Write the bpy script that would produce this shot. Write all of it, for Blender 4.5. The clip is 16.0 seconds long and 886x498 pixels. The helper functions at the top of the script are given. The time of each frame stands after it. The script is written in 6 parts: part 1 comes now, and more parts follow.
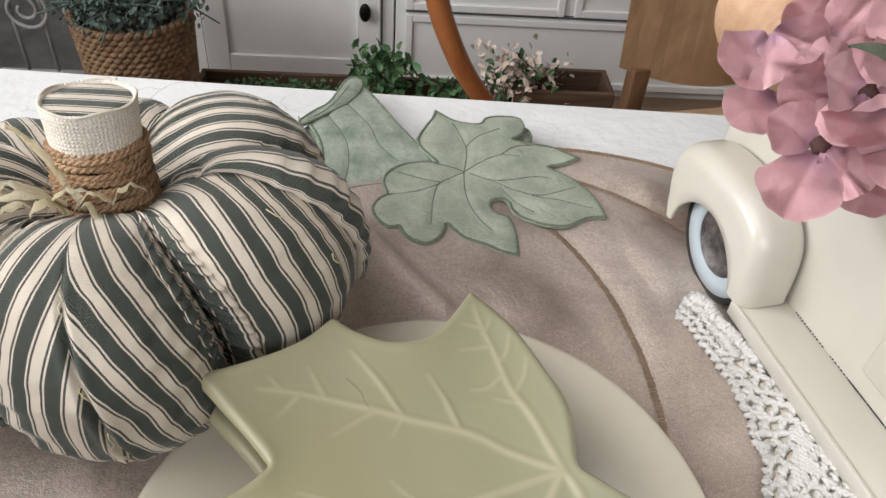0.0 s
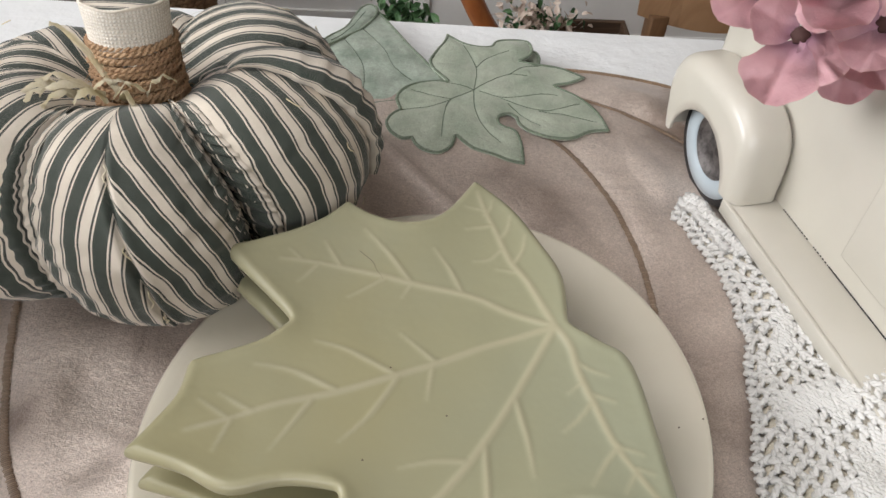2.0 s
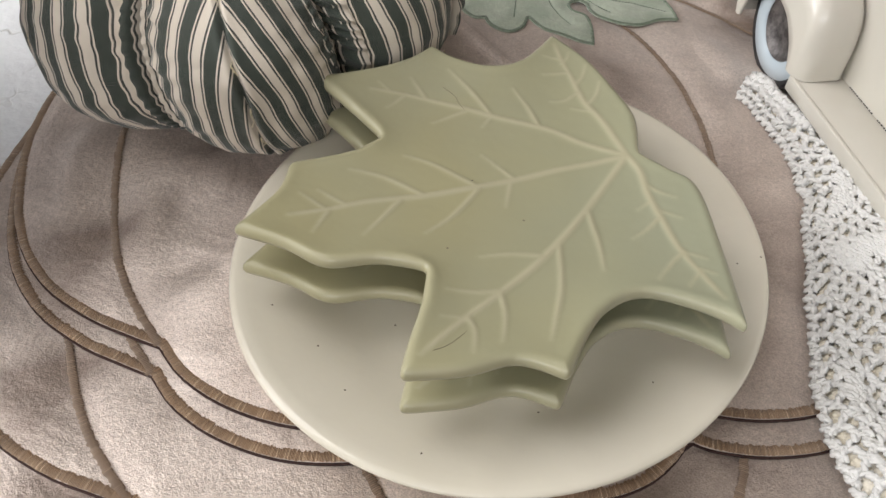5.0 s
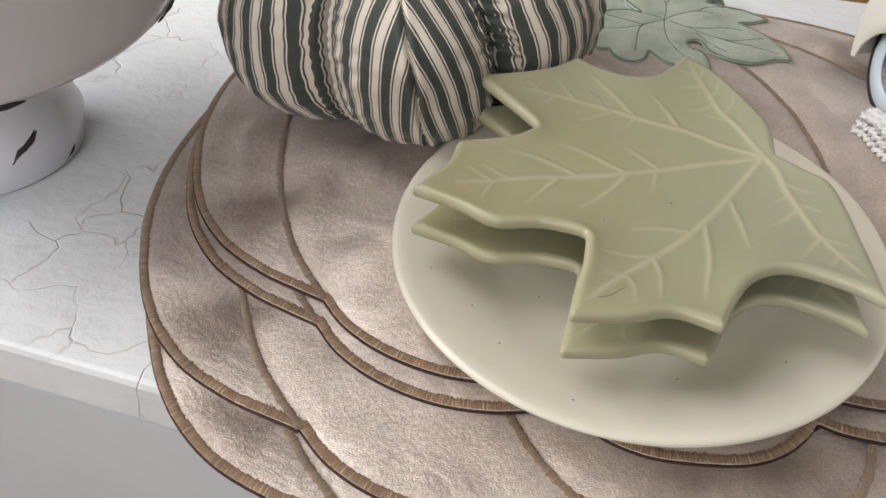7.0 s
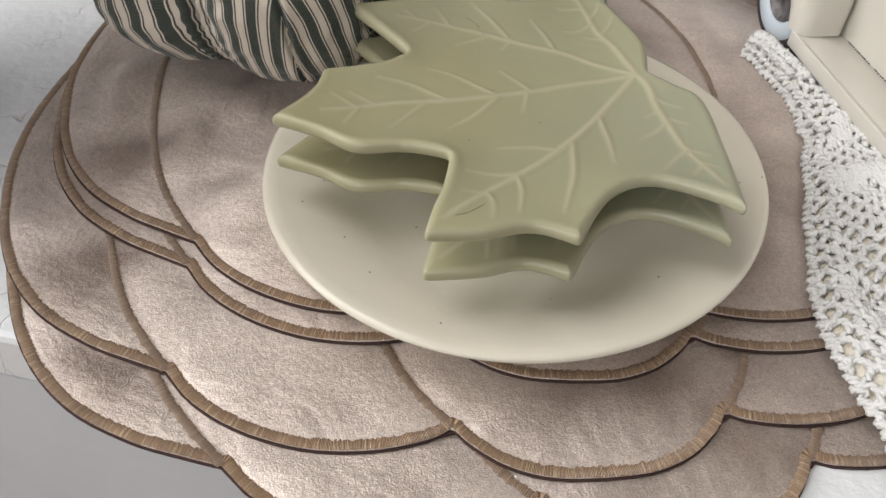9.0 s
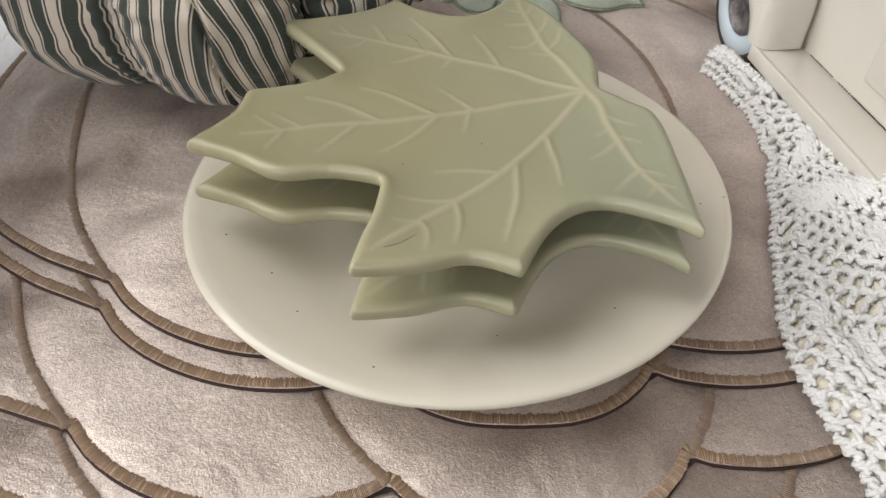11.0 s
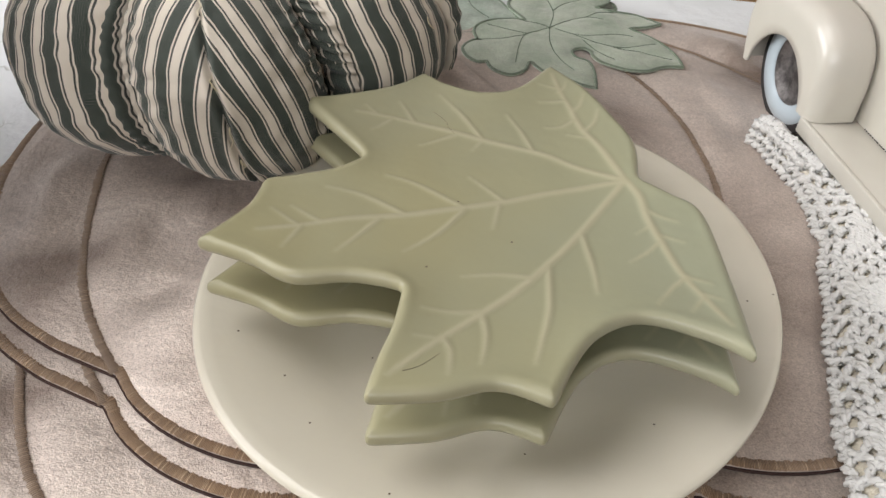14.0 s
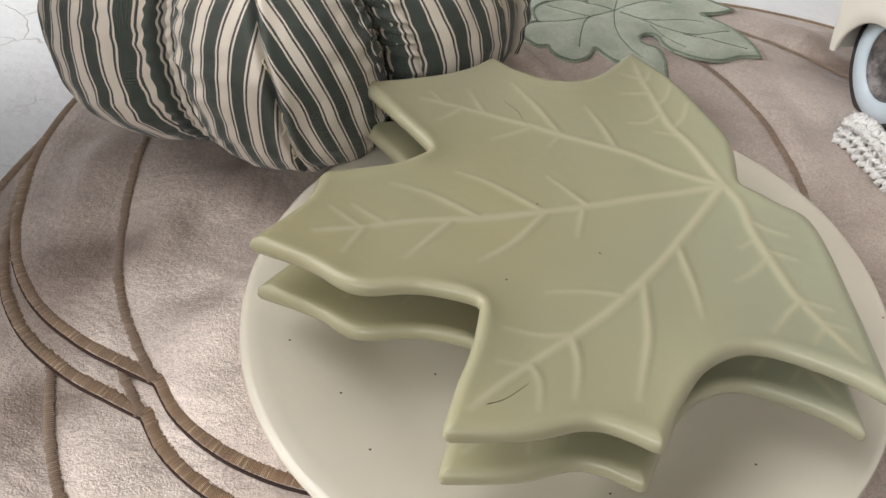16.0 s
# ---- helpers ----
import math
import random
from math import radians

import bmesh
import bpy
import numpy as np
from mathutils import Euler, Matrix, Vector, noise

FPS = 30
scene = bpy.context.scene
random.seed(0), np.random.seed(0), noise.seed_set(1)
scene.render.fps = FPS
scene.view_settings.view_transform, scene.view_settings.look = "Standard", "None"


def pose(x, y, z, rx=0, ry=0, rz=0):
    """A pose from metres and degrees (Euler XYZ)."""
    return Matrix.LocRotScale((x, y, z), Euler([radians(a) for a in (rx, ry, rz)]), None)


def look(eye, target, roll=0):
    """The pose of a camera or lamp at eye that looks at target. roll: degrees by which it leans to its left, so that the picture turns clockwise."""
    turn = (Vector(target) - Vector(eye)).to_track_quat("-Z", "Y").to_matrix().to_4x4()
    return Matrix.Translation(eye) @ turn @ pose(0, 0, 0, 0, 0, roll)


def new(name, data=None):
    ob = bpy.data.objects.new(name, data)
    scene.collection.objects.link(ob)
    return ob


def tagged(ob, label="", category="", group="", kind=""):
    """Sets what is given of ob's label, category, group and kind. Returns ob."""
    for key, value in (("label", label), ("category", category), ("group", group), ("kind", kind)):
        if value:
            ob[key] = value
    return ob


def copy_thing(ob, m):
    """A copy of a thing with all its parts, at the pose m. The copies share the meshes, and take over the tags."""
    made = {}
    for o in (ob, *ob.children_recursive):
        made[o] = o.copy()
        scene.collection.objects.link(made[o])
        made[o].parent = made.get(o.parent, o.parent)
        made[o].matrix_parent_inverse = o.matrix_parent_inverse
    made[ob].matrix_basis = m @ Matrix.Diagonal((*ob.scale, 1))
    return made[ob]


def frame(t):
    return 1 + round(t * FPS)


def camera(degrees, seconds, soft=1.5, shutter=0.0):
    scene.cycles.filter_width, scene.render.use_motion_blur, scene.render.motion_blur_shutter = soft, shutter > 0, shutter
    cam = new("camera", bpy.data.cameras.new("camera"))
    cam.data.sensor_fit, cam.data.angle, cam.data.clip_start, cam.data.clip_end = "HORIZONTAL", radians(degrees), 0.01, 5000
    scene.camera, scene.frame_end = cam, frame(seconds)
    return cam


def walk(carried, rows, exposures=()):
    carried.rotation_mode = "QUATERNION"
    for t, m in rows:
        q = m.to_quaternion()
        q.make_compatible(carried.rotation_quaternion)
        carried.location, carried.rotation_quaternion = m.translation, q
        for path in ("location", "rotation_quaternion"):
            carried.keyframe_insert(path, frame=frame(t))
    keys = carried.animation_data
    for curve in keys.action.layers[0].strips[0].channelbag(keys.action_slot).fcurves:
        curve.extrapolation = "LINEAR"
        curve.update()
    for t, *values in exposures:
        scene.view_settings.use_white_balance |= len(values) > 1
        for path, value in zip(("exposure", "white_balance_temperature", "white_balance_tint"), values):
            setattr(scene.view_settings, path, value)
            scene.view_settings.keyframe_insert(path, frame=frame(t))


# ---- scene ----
cam = camera(60.6, 16.0)
PATH = [
    (0, (-0.032, -0.021, 0.324), (0.098, 1.468, -1.005), 4.9),
    (0.5, (-0.03, -0.03, 0.325), (0.088, 1.456, -1.008), 4.6),
    (1, (-0.028, -0.044, 0.323), (0.077, 1.432, -1.022), 4.1),
    (1.5, (-0.028, -0.056, 0.321), (0.067, 1.397, -1.05), 3.9),
    (2, (-0.026, -0.068, 0.318), (0.053, 1.357, -1.083), 3.7),
    (2.5, (-0.025, -0.075, 0.311), (0.04, 1.32, -1.121), 3.6),
    (3, (-0.029, -0.084, 0.306), (0.02, 1.288, -1.148), 3.5),
    (3.5, (-0.031, -0.096, 0.3), (-0.001, 1.261, -1.169), 3.4),
    (4, (-0.032, -0.105, 0.294), (-0.016, 1.242, -1.185), 3.6),
    (4.2, (-0.033, -0.108, 0.292), (-0.023, 1.238, -1.187), 3.6),
    (6.3, (-0.06, -0.172, 0.293), (-0.173, 1.24, -1.119), 3.7),
    (6.5, (-0.064, -0.177, 0.29), (-0.199, 1.252, -1.103), 3.7),
    (7, (-0.08, -0.186, 0.283), (-0.253, 1.274, -1.073), 3.7),
    (7.5, (-0.074, -0.193, 0.279), (-0.227, 1.267, -1.079), 4.0),
    (8, (-0.066, -0.194, 0.274), (-0.178, 1.253, -1.102), 4.2),
    (8.5, (-0.053, -0.191, 0.271), (-0.13, 1.241, -1.123), 4.2),
    (9, (-0.041, -0.187, 0.267), (-0.087, 1.228, -1.146), 4.3),
    (9.2, (-0.038, -0.185, 0.263), (-0.076, 1.225, -1.155), 4.3),
    (11.3, (-0.023, -0.159, 0.25), (-0.018, 1.309, -1.108), 4.2),
    (11.5, (-0.022, -0.156, 0.25), (-0.024, 1.307, -1.114), 3.8),
    (12, (-0.021, -0.149, 0.251), (-0.028, 1.29, -1.138), 3.5),
    (12.5, (-0.019, -0.142, 0.251), (-0.022, 1.286, -1.149), 4.1),
    (13, (-0.023, -0.137, 0.257), (-0.04, 1.301, -1.132), 4.3),
    (13.5, (-0.026, -0.133, 0.258), (-0.072, 1.335, -1.1), 4.0),
    (14, (-0.026, -0.127, 0.259), (-0.105, 1.372, -1.063), 3.3),
    (14.5, (-0.03, -0.122, 0.255), (-0.123, 1.378, -1.065), 3.4),
    (15, (-0.032, -0.118, 0.254), (-0.119, 1.359, -1.091), 3.5),
    (15.5, (-0.035, -0.111, 0.253), (-0.128, 1.348, -1.112), 3.7),
    (16, (-0.048, -0.1, 0.244), (-0.174, 1.361, -1.115), 3.8),
]
walk(cam, [(t, look(eye, target, roll)) for t, eye, target, roll in PATH],
     exposures=[(0, -0.56), (2.5, -0.70), (4, -0.68), (6.5, -0.64), (8.5, -0.70), (11.5, -0.70), (16, -0.64)])

# ---- world and light ----
TABLE_H = 0.92          # height of the table top over the floor; z = 0 is the table top
FLOOR = -TABLE_H
CEIL = 1.62
X0, X1, Y0, Y1 = -2.6, 2.9, -1.9, 2.75

world = bpy.data.worlds.new("sky")
scene.world = world
world.use_nodes = True
wn = world.node_tree.nodes
sky = wn.new("ShaderNodeTexSky")
sky.sky_type = "NISHITA"
sky.sun_disc = False
sky.sun_elevation = radians(40)
sky.sun_rotation = radians(250)
world.node_tree.links.new(sky.outputs["Color"], wn["Background"].inputs["Color"])
wn["Background"].inputs["Strength"].default_value = 0.12


def area_light(name, eye, target, w, h, watts, colour):
    data = bpy.data.lights.new(name, "AREA")
    data.shape, data.size, data.size_y = "RECTANGLE", w, h
    data.energy, data.color = watts, colour
    ob = new(name, data)
    ob.matrix_world = look(eye, target)
    return ob


# daylight in two unseen wall windows; the roof window is added as top light
area_light("roof_window_daylight", (-1.05, 0.15, CEIL + 0.03), (-0.45, 0.15, 0.0), 1.3, 1.1, 30.0, (1.0, 0.97, 0.945))
area_light("window_daylight_west", (X0 + 0.02, 0.25, 1.10), (0.0, 0.20, 0.0), 2.2, 0.86, 106.0, (0.992, 0.982, 0.978))
area_light("window_daylight_south", (-0.5, Y0 + 0.02, 1.12), (-0.2, 0.0, 0.0), 1.7, 0.84, 34.0, (0.99, 0.98, 0.985))


# ---- materials ----
def nodes_of(name):
    m = bpy.data.materials.new(name)
    m.use_nodes = True
    return m, m.node_tree.nodes, m.node_tree.links, m.node_tree.nodes["Principled BSDF"]


def coords(n, l, scale=(1, 1, 1), uv=False):
    tc = n.new("ShaderNodeTexCoord")
    mp = n.new("ShaderNodeMapping")
    mp.inputs["Scale"].default_value = scale
    l.new(tc.outputs["UV" if uv else "Object"], mp.inputs["Vector"])
    return mp.outputs["Vector"]


def noise_tex(n, l, vec, scale, detail=3.0, rough=0.55, distortion=0.0):
    t = n.new("ShaderNodeTexNoise")
    t.inputs["Scale"].default_value = scale
    t.inputs["Detail"].default_value = detail
    t.inputs["Roughness"].default_value = rough
    t.inputs["Distortion"].default_value = distortion
    l.new(vec, t.inputs["Vector"])
    return t.outputs["Fac"]


def ramp(n, l, fac, stops, mode="LINEAR"):
    r = n.new("ShaderNodeValToRGB")
    r.color_ramp.interpolation = mode
    e = r.color_ramp.elements
    while len(e) < len(stops):
        e.new(0.5)
    for el, (p, c) in zip(e, stops):
        el.position, el.color = p, (*c, 1) if len(c) == 3 else c
    l.new(fac, r.inputs["Fac"])
    return r.outputs["Color"]


def mix(n, l, fac, a, b, mode="MIX"):
    x = n.new("ShaderNodeMix")
    x.data_type, x.blend_type = "RGBA", mode
    for sock, v in (("Factor", fac), ("A", a), ("B", b)):
        s = [i for i in x.inputs if i.name == sock and (i.type == "RGBA" or sock == "Factor" and i.type == "VALUE")][0]
        if isinstance(v, bpy.types.NodeSocket):
            l.new(v, s)
        elif sock == "Factor":
            s.default_value = v
        else:
            s.default_value = (*v, 1)
    return [o for o in x.outputs if o.type == "RGBA"][0]


def bump(n, l, bsdf, height, strength, dist, prev=None):
    b = n.new("ShaderNodeBump")
    b.inputs["Strength"].default_value = strength
    b.inputs["Distance"].default_value = dist
    l.new(height, b.inputs["Height"])
    if prev is not None:
        l.new(prev, b.inputs["Normal"])
    l.new(b.outputs["Normal"], bsdf.inputs["Normal"])
    return b.outputs["Normal"]


def surface(name, c1, c2, rough=0.5, big=6.0, fine=120.0, relief=0.15, depth=0.001, metal=0.0, coat=0.0, sheen=0.0, spread=0.12):
    """A plain surface whose colour drifts between two tones at two scales, with fine relief."""
    m, n, l, b = nodes_of(name)
    v = coords(n, l)
    a = ramp(n, l, noise_tex(n, l, v, big, 4.0), [(0.5 - spread, c1), (0.5 + spread, c2)])
    f = noise_tex(n, l, v, fine, 3.0)
    col = mix(n, l, 0.25, a, ramp(n, l, f, [(0.3, c1), (0.7, c2)]))
    l.new(col, b.inputs["Base Color"])
    b.inputs["Roughness"].default_value = rough
    b.inputs["Metallic"].default_value = metal
    b.inputs["Coat Weight"].default_value = coat
    b.inputs["Coat Roughness"].default_value = 0.08
    b.inputs["Sheen Weight"].default_value = sheen
    b.inputs["Sheen Roughness"].default_value = 0.4
    bump(n, l, b, f, relief, depth)
    return m


def table_paint():
    m, n, l, b = nodes_of("crackled_white_paint")
    v = coords(n, l)
    warp = n.new("ShaderNodeTexNoise")
    warp.inputs["Scale"].default_value = 17
    warp.inputs["Detail"].default_value = 3
    l.new(v, warp.inputs["Vector"])
    wv = n.new("ShaderNodeMix")
    wv.data_type = "VECTOR"
    wv.inputs[0].default_value = 0.055
    l.new(v, wv.inputs[4])
    l.new(warp.outputs["Color"], wv.inputs[5])
    vor = n.new("ShaderNodeTexVoronoi")
    vor.feature = "DISTANCE_TO_EDGE"
    vor.inputs["Scale"].default_value = 22
    l.new(wv.outputs[1], vor.inputs["Vector"])
    line = ramp(n, l, vor.outputs["Distance"], [(0.0, (0, 0, 0)), (0.016, (1, 1, 1))])
    keep = ramp(n, l, noise_tex(n, l, v, 11, 3.0), [(0.46, (1, 1, 1)), (0.58, (0, 0, 0))])
    sx = n.new("ShaderNodeSeparateXYZ")
    l.new(v, sx.inputs[0])
    crazed = n.new("ShaderNodeMapRange")
    l.new(sx.outputs["X"], crazed.inputs[0])
    crazed.inputs[1].default_value, crazed.inputs[2].default_value = -0.26, -0.05
    keep = mix(n, l, crazed.outputs[0], keep, (1, 1, 1))
    crack = mix(n, l, 1.0, line, keep, "LIGHTEN")
    flakes = ramp(n, l, noise_tex(n, l, wv.outputs[1], 60, 4.0, 0.7), [(0.27, (0, 0, 0)), (0.30, (1, 1, 1))])
    crack = mix(n, l, 1.0, crack, mix(n, l, 1.0, flakes, keep, "LIGHTEN"), "DARKEN")
    tone = ramp(n, l, noise_tex(n, l, v, 7, 5.0), [(0.3, (0.735, 0.752, 0.762)), (0.7, (0.845, 0.860, 0.868))])
    col = mix(n, l, crack, (0.62, 0.62, 0.60), tone)
    l.new(col, b.inputs["Base Color"])
    b.inputs["Roughness"].default_value = 0.50
    lumps = noise_tex(n, l, v, 75, 5.0, 0.6)
    zero = bump(n, l, b, noise_tex(n, l, v, 20, 3.0, 0.55), 0.4, 0.005)
    first = bump(n, l, b, lumps, 0.6, 0.0020, zero)
    bump(n, l, b, crack, 0.7, 0.0008, first)
    return m


def velvet(name, dark, light, sheen=0.6, grainy=0.6, nap_scale=13, grain_scale=1100, lustre=0.12):
    """Brushed velvet: the nap lies in patches, lighter and darker, with a short grain."""
    m, n, l, b = nodes_of(name)
    v = coords(n, l)
    nap = noise_tex(n, l, v, nap_scale, 4.0, 0.5, 0.35)
    grain = noise_tex(n, l, v, grain_scale, 2.0, 0.6)
    tuft = noise_tex(n, l, v, grain_scale * 0.36, 3.0, 0.6)
    a = ramp(n, l, nap, [(0.30, dark), (0.46, tuple(0.45 * p + 0.55 * q for p, q in zip(dark, light))), (0.66, light)])
    g = ramp(n, l, grain, [(0.28, (0.66, 0.65, 0.64)), (0.72, (1.24, 1.24, 1.24))])
    g = mix(n, l, 0.6, g, ramp(n, l, tuft, [(0.32, (0.74, 0.73, 0.72)), (0.70, (1.20, 1.20, 1.20))]), "MULTIPLY")
    l.new(mix(n, l, grainy, a, g, "MULTIPLY"), b.inputs["Base Color"])
    b.inputs["Roughness"].default_value = 0.44
    b.inputs["Specular IOR Level"].default_value = 0.9
    b.inputs["Metallic"].default_value = lustre
    b.inputs["Sheen Weight"].default_value = sheen
    b.inputs["Sheen Roughness"].default_value = 0.35
    b.inputs["Sheen Tint"].default_value = (1, 0.96, 0.93, 1)
    first = bump(n, l, b, grain, 0.42, 0.0009)
    first = bump(n, l, b, tuft, 0.4, 0.0010, first)
    first = bump(n, l, b, noise_tex(n, l, v, 170, 4.0, 0.65), 0.3, 0.0012, first)
    bump(n, l, b, noise_tex(n, l, v, 22, 3.0, 0.5, 0.8), 0.6, 0.006, first)
    return m


def thread(name, dark, mid, light, pitch=0.0009, relief=0.3):
    """Satin stitch: rounded threads across the band; shade between them and some glints are painted in."""
    m, n, l, b = nodes_of(name)
    v = coords(n, l, (1 / pitch, 1 / 0.012, 1), True)
    wave = n.new("ShaderNodeTexWave")
    wave.wave_type, wave.bands_direction = "BANDS", "X"
    wave.inputs["Scale"].default_value = 0.314
    wave.inputs["Distortion"].default_value = 1.6
    wave.inputs["Detail"].default_value = 2.0
    wave.inputs["Detail Scale"].default_value = 0.8
    l.new(v, wave.inputs["Vector"])
    single = noise_tex(n, l, v, 0.55, 2.0, 0.6)
    body = ramp(n, l, single, [(0.35, tuple(0.75 * c for c in mid)), (0.52, mid), (0.68, light)])
    tone = mix(n, l, ramp(n, l, wave.outputs["Fac"], [(0.08, (0.05, 0.05, 0.05)), (0.46, (1, 1, 1))]), dark, body)
    drift = ramp(n, l, noise_tex(n, l, coords(n, l), 30, 3.0), [(0.35, (0.80, 0.79, 0.78)), (0.68, (1.12, 1.12, 1.11))])
    l.new(mix(n, l, 1.0, tone, drift, "MULTIPLY"), b.inputs["Base Color"])
    b.inputs["Roughness"].default_value = 0.36
    b.inputs["Sheen Weight"].default_value = 0.2
    first = bump(n, l, b, wave.outputs["Fac"], relief, 0.0007)
    bump(n, l, b, single, relief * 0.5, 0.0005, first)
    return m


def ticking():
    """Cream ticking cloth with wide dark green stripes, each between two thin lines."""
    m, n, l, b = nodes_of("striped_ticking_cloth")
    v = coords(n, l, (1 / 0.0150, 1 / 0.0150, 1), True)
    sep = n.new("ShaderNodeSeparateXYZ")
    l.new(v, sep.inputs[0])
    wob = noise_tex(n, l, v, 90.0, 1.0)
    add = n.new("ShaderNodeMath")
    add.operation = "MULTIPLY_ADD"
    l.new(wob, add.inputs[0])
    add.inputs[1].default_value = 0.045
    l.new(sep.outputs["X"], add.inputs[2])
    fr = n.new("ShaderNodeMath")
    fr.operation = "FRACT"
    l.new(add.outputs[0], fr.inputs[0])
    cream, green, line = (0.72, 0.655, 0.56), (0.006, 0.021, 0.014), (0.010, 0.016, 0.014)
    stripe = ramp(n, l, fr.outputs[0], [(0.0, cream), (0.300, line), (0.365, cream), (0.425, green), (0.86, cream), (0.920, line), (0.985, cream)], "CONSTANT")
    vw = coords(n, l, (1300, 1300, 1), True)
    ck = n.new("ShaderNodeTexChecker")
    ck.inputs["Scale"].default_value = 1.0
    l.new(vw, ck.inputs["Vector"])
    weave = noise_tex(n, l, coords(n, l, (1, 1, 1), True), 1900, 1.5, 0.5)
    fleck = []
    for axis in ("X", "Y"):
        w = n.new("ShaderNodeTexWave")
        w.wave_type, w.bands_direction = "BANDS", axis
        w.inputs["Scale"].default_value = 0.314 / 0.0010
        w.inputs["Distortion"].default_value = 1.2
        w.inputs["Detail"].default_value = 1.0
        l.new(coords(n, l, (1, 1, 1), True), w.inputs["Vector"])
        fleck.append(w.outputs["Fac"])
    dots = n.new("ShaderNodeMath")
    dots.operation = "MULTIPLY"
    l.new(fleck[0], dots.inputs[0]), l.new(fleck[1], dots.inputs[1])
    stripe = mix(n, l, ramp(n, l, dots.outputs[0], [(0.42, (0, 0, 0)), (0.80, (0.17, 0.17, 0.17))]), stripe, (0.55, 0.53, 0.47))
    faded = mix(n, l, ramp(n, l, weave, [(0.45, (0, 0, 0)), (0.72, (0.26, 0.26, 0.26))]), stripe, (0.50, 0.47, 0.41))
    soil = ramp(n, l, noise_tex(n, l, coords(n, l), 30, 3.0), [(0.3, (0.86, 0.83, 0.80)), (0.7, (1.05, 1.04, 1.03))])
    l.new(mix(n, l, 0.8, faded, soil, "MULTIPLY"), b.inputs["Base Color"])
    b.inputs["Roughness"].default_value = 0.85
    b.inputs["Sheen Weight"].default_value = 0.2
    first = bump(n, l, b, weave, 0.5, 0.0006)
    bump(n, l, b, noise_tex(n, l, coords(n, l), 85, 3.0), 0.4, 0.003, first)
    return m


def glaze(name, c1, c2, vein, speck=(0.12, 0.09, 0.06), rough=0.16, mottling=16, tint=None):
    """Glazed stoneware; the glaze runs thin and pale over raised veins."""
    m, n, l, b = nodes_of(name)
    v = coords(n, l)
    a = ramp(n, l, noise_tex(n, l, v, mottling, 4.0), [(0.34, c1), (0.66, c2)])
    if tint is not None:
        sx = n.new("ShaderNodeSeparateXYZ")
        l.new(v, sx.inputs[0])
        run = n.new("ShaderNodeMapRange")
        l.new(sx.outputs["X"], run.inputs[0])
        run.inputs[1].default_value, run.inputs[2].default_value = -0.085, 0.020
        run.inputs[4].default_value = 0.60
        a = mix(n, l, run.outputs[0], a, tint)
    at = n.new("ShaderNodeAttribute")
    at.attribute_name = "vein"
    col = mix(n, l, at.outputs["Fac"], a, vein)
    dots = n.new("ShaderNodeTexVoronoi")
    dots.voronoi_dimensions = "2D"
    dots.inputs["Scale"].default_value = 46
    l.new(v, dots.inputs["Vector"])
    rare = n.new("ShaderNodeMath")
    rare.operation = "GREATER_THAN"
    l.new(dots.outputs["Color"], rare.inputs[0])
    rare.inputs[1].default_value = 0.62 if tint is None else 0.80
    near = n.new("ShaderNodeMath")
    near.operation = "LESS_THAN"
    l.new(dots.outputs["Distance"], near.inputs[0])
    near.inputs[1].default_value = 0.020
    both = n.new("ShaderNodeMath")
    both.operation = "MULTIPLY"
    l.new(rare.outputs[0], both.inputs[0])
    l.new(near.outputs[0], both.inputs[1])
    l.new(mix(n, l, both.outputs[0], col, speck), b.inputs["Base Color"])
    b.inputs["Roughness"].default_value = rough
    b.inputs["Coat Weight"].default_value = 0.08
    b.inputs["Coat Roughness"].default_value = 0.12
    b.inputs["Subsurface Weight"].default_value = 0.0
    first = bump(n, l, b, noise_tex(n, l, v, 14, 2.0), 0.22, 0.006)
    bump(n, l, b, noise_tex(n, l, v, 55, 3.0), 0.14, 0.002, first)
    return m


def wood(name, c1, c2, rough=0.45, along=(3, 40, 40), coat=0.0):
    m, n, l, b = nodes_of(name)
    v = coords(n, l, along)
    f = noise_tex(n, l, v, 1.0, 6.0, 0.6, 1.2)
    l.new(ramp(n, l, f, [(0.35, c1), (0.65, c2)]), b.inputs["Base Color"])
    b.inputs["Roughness"].default_value = rough
    b.inputs["Coat Weight"].default_value = coat
    bump(n, l, b, f, 0.2, 0.002)
    return m


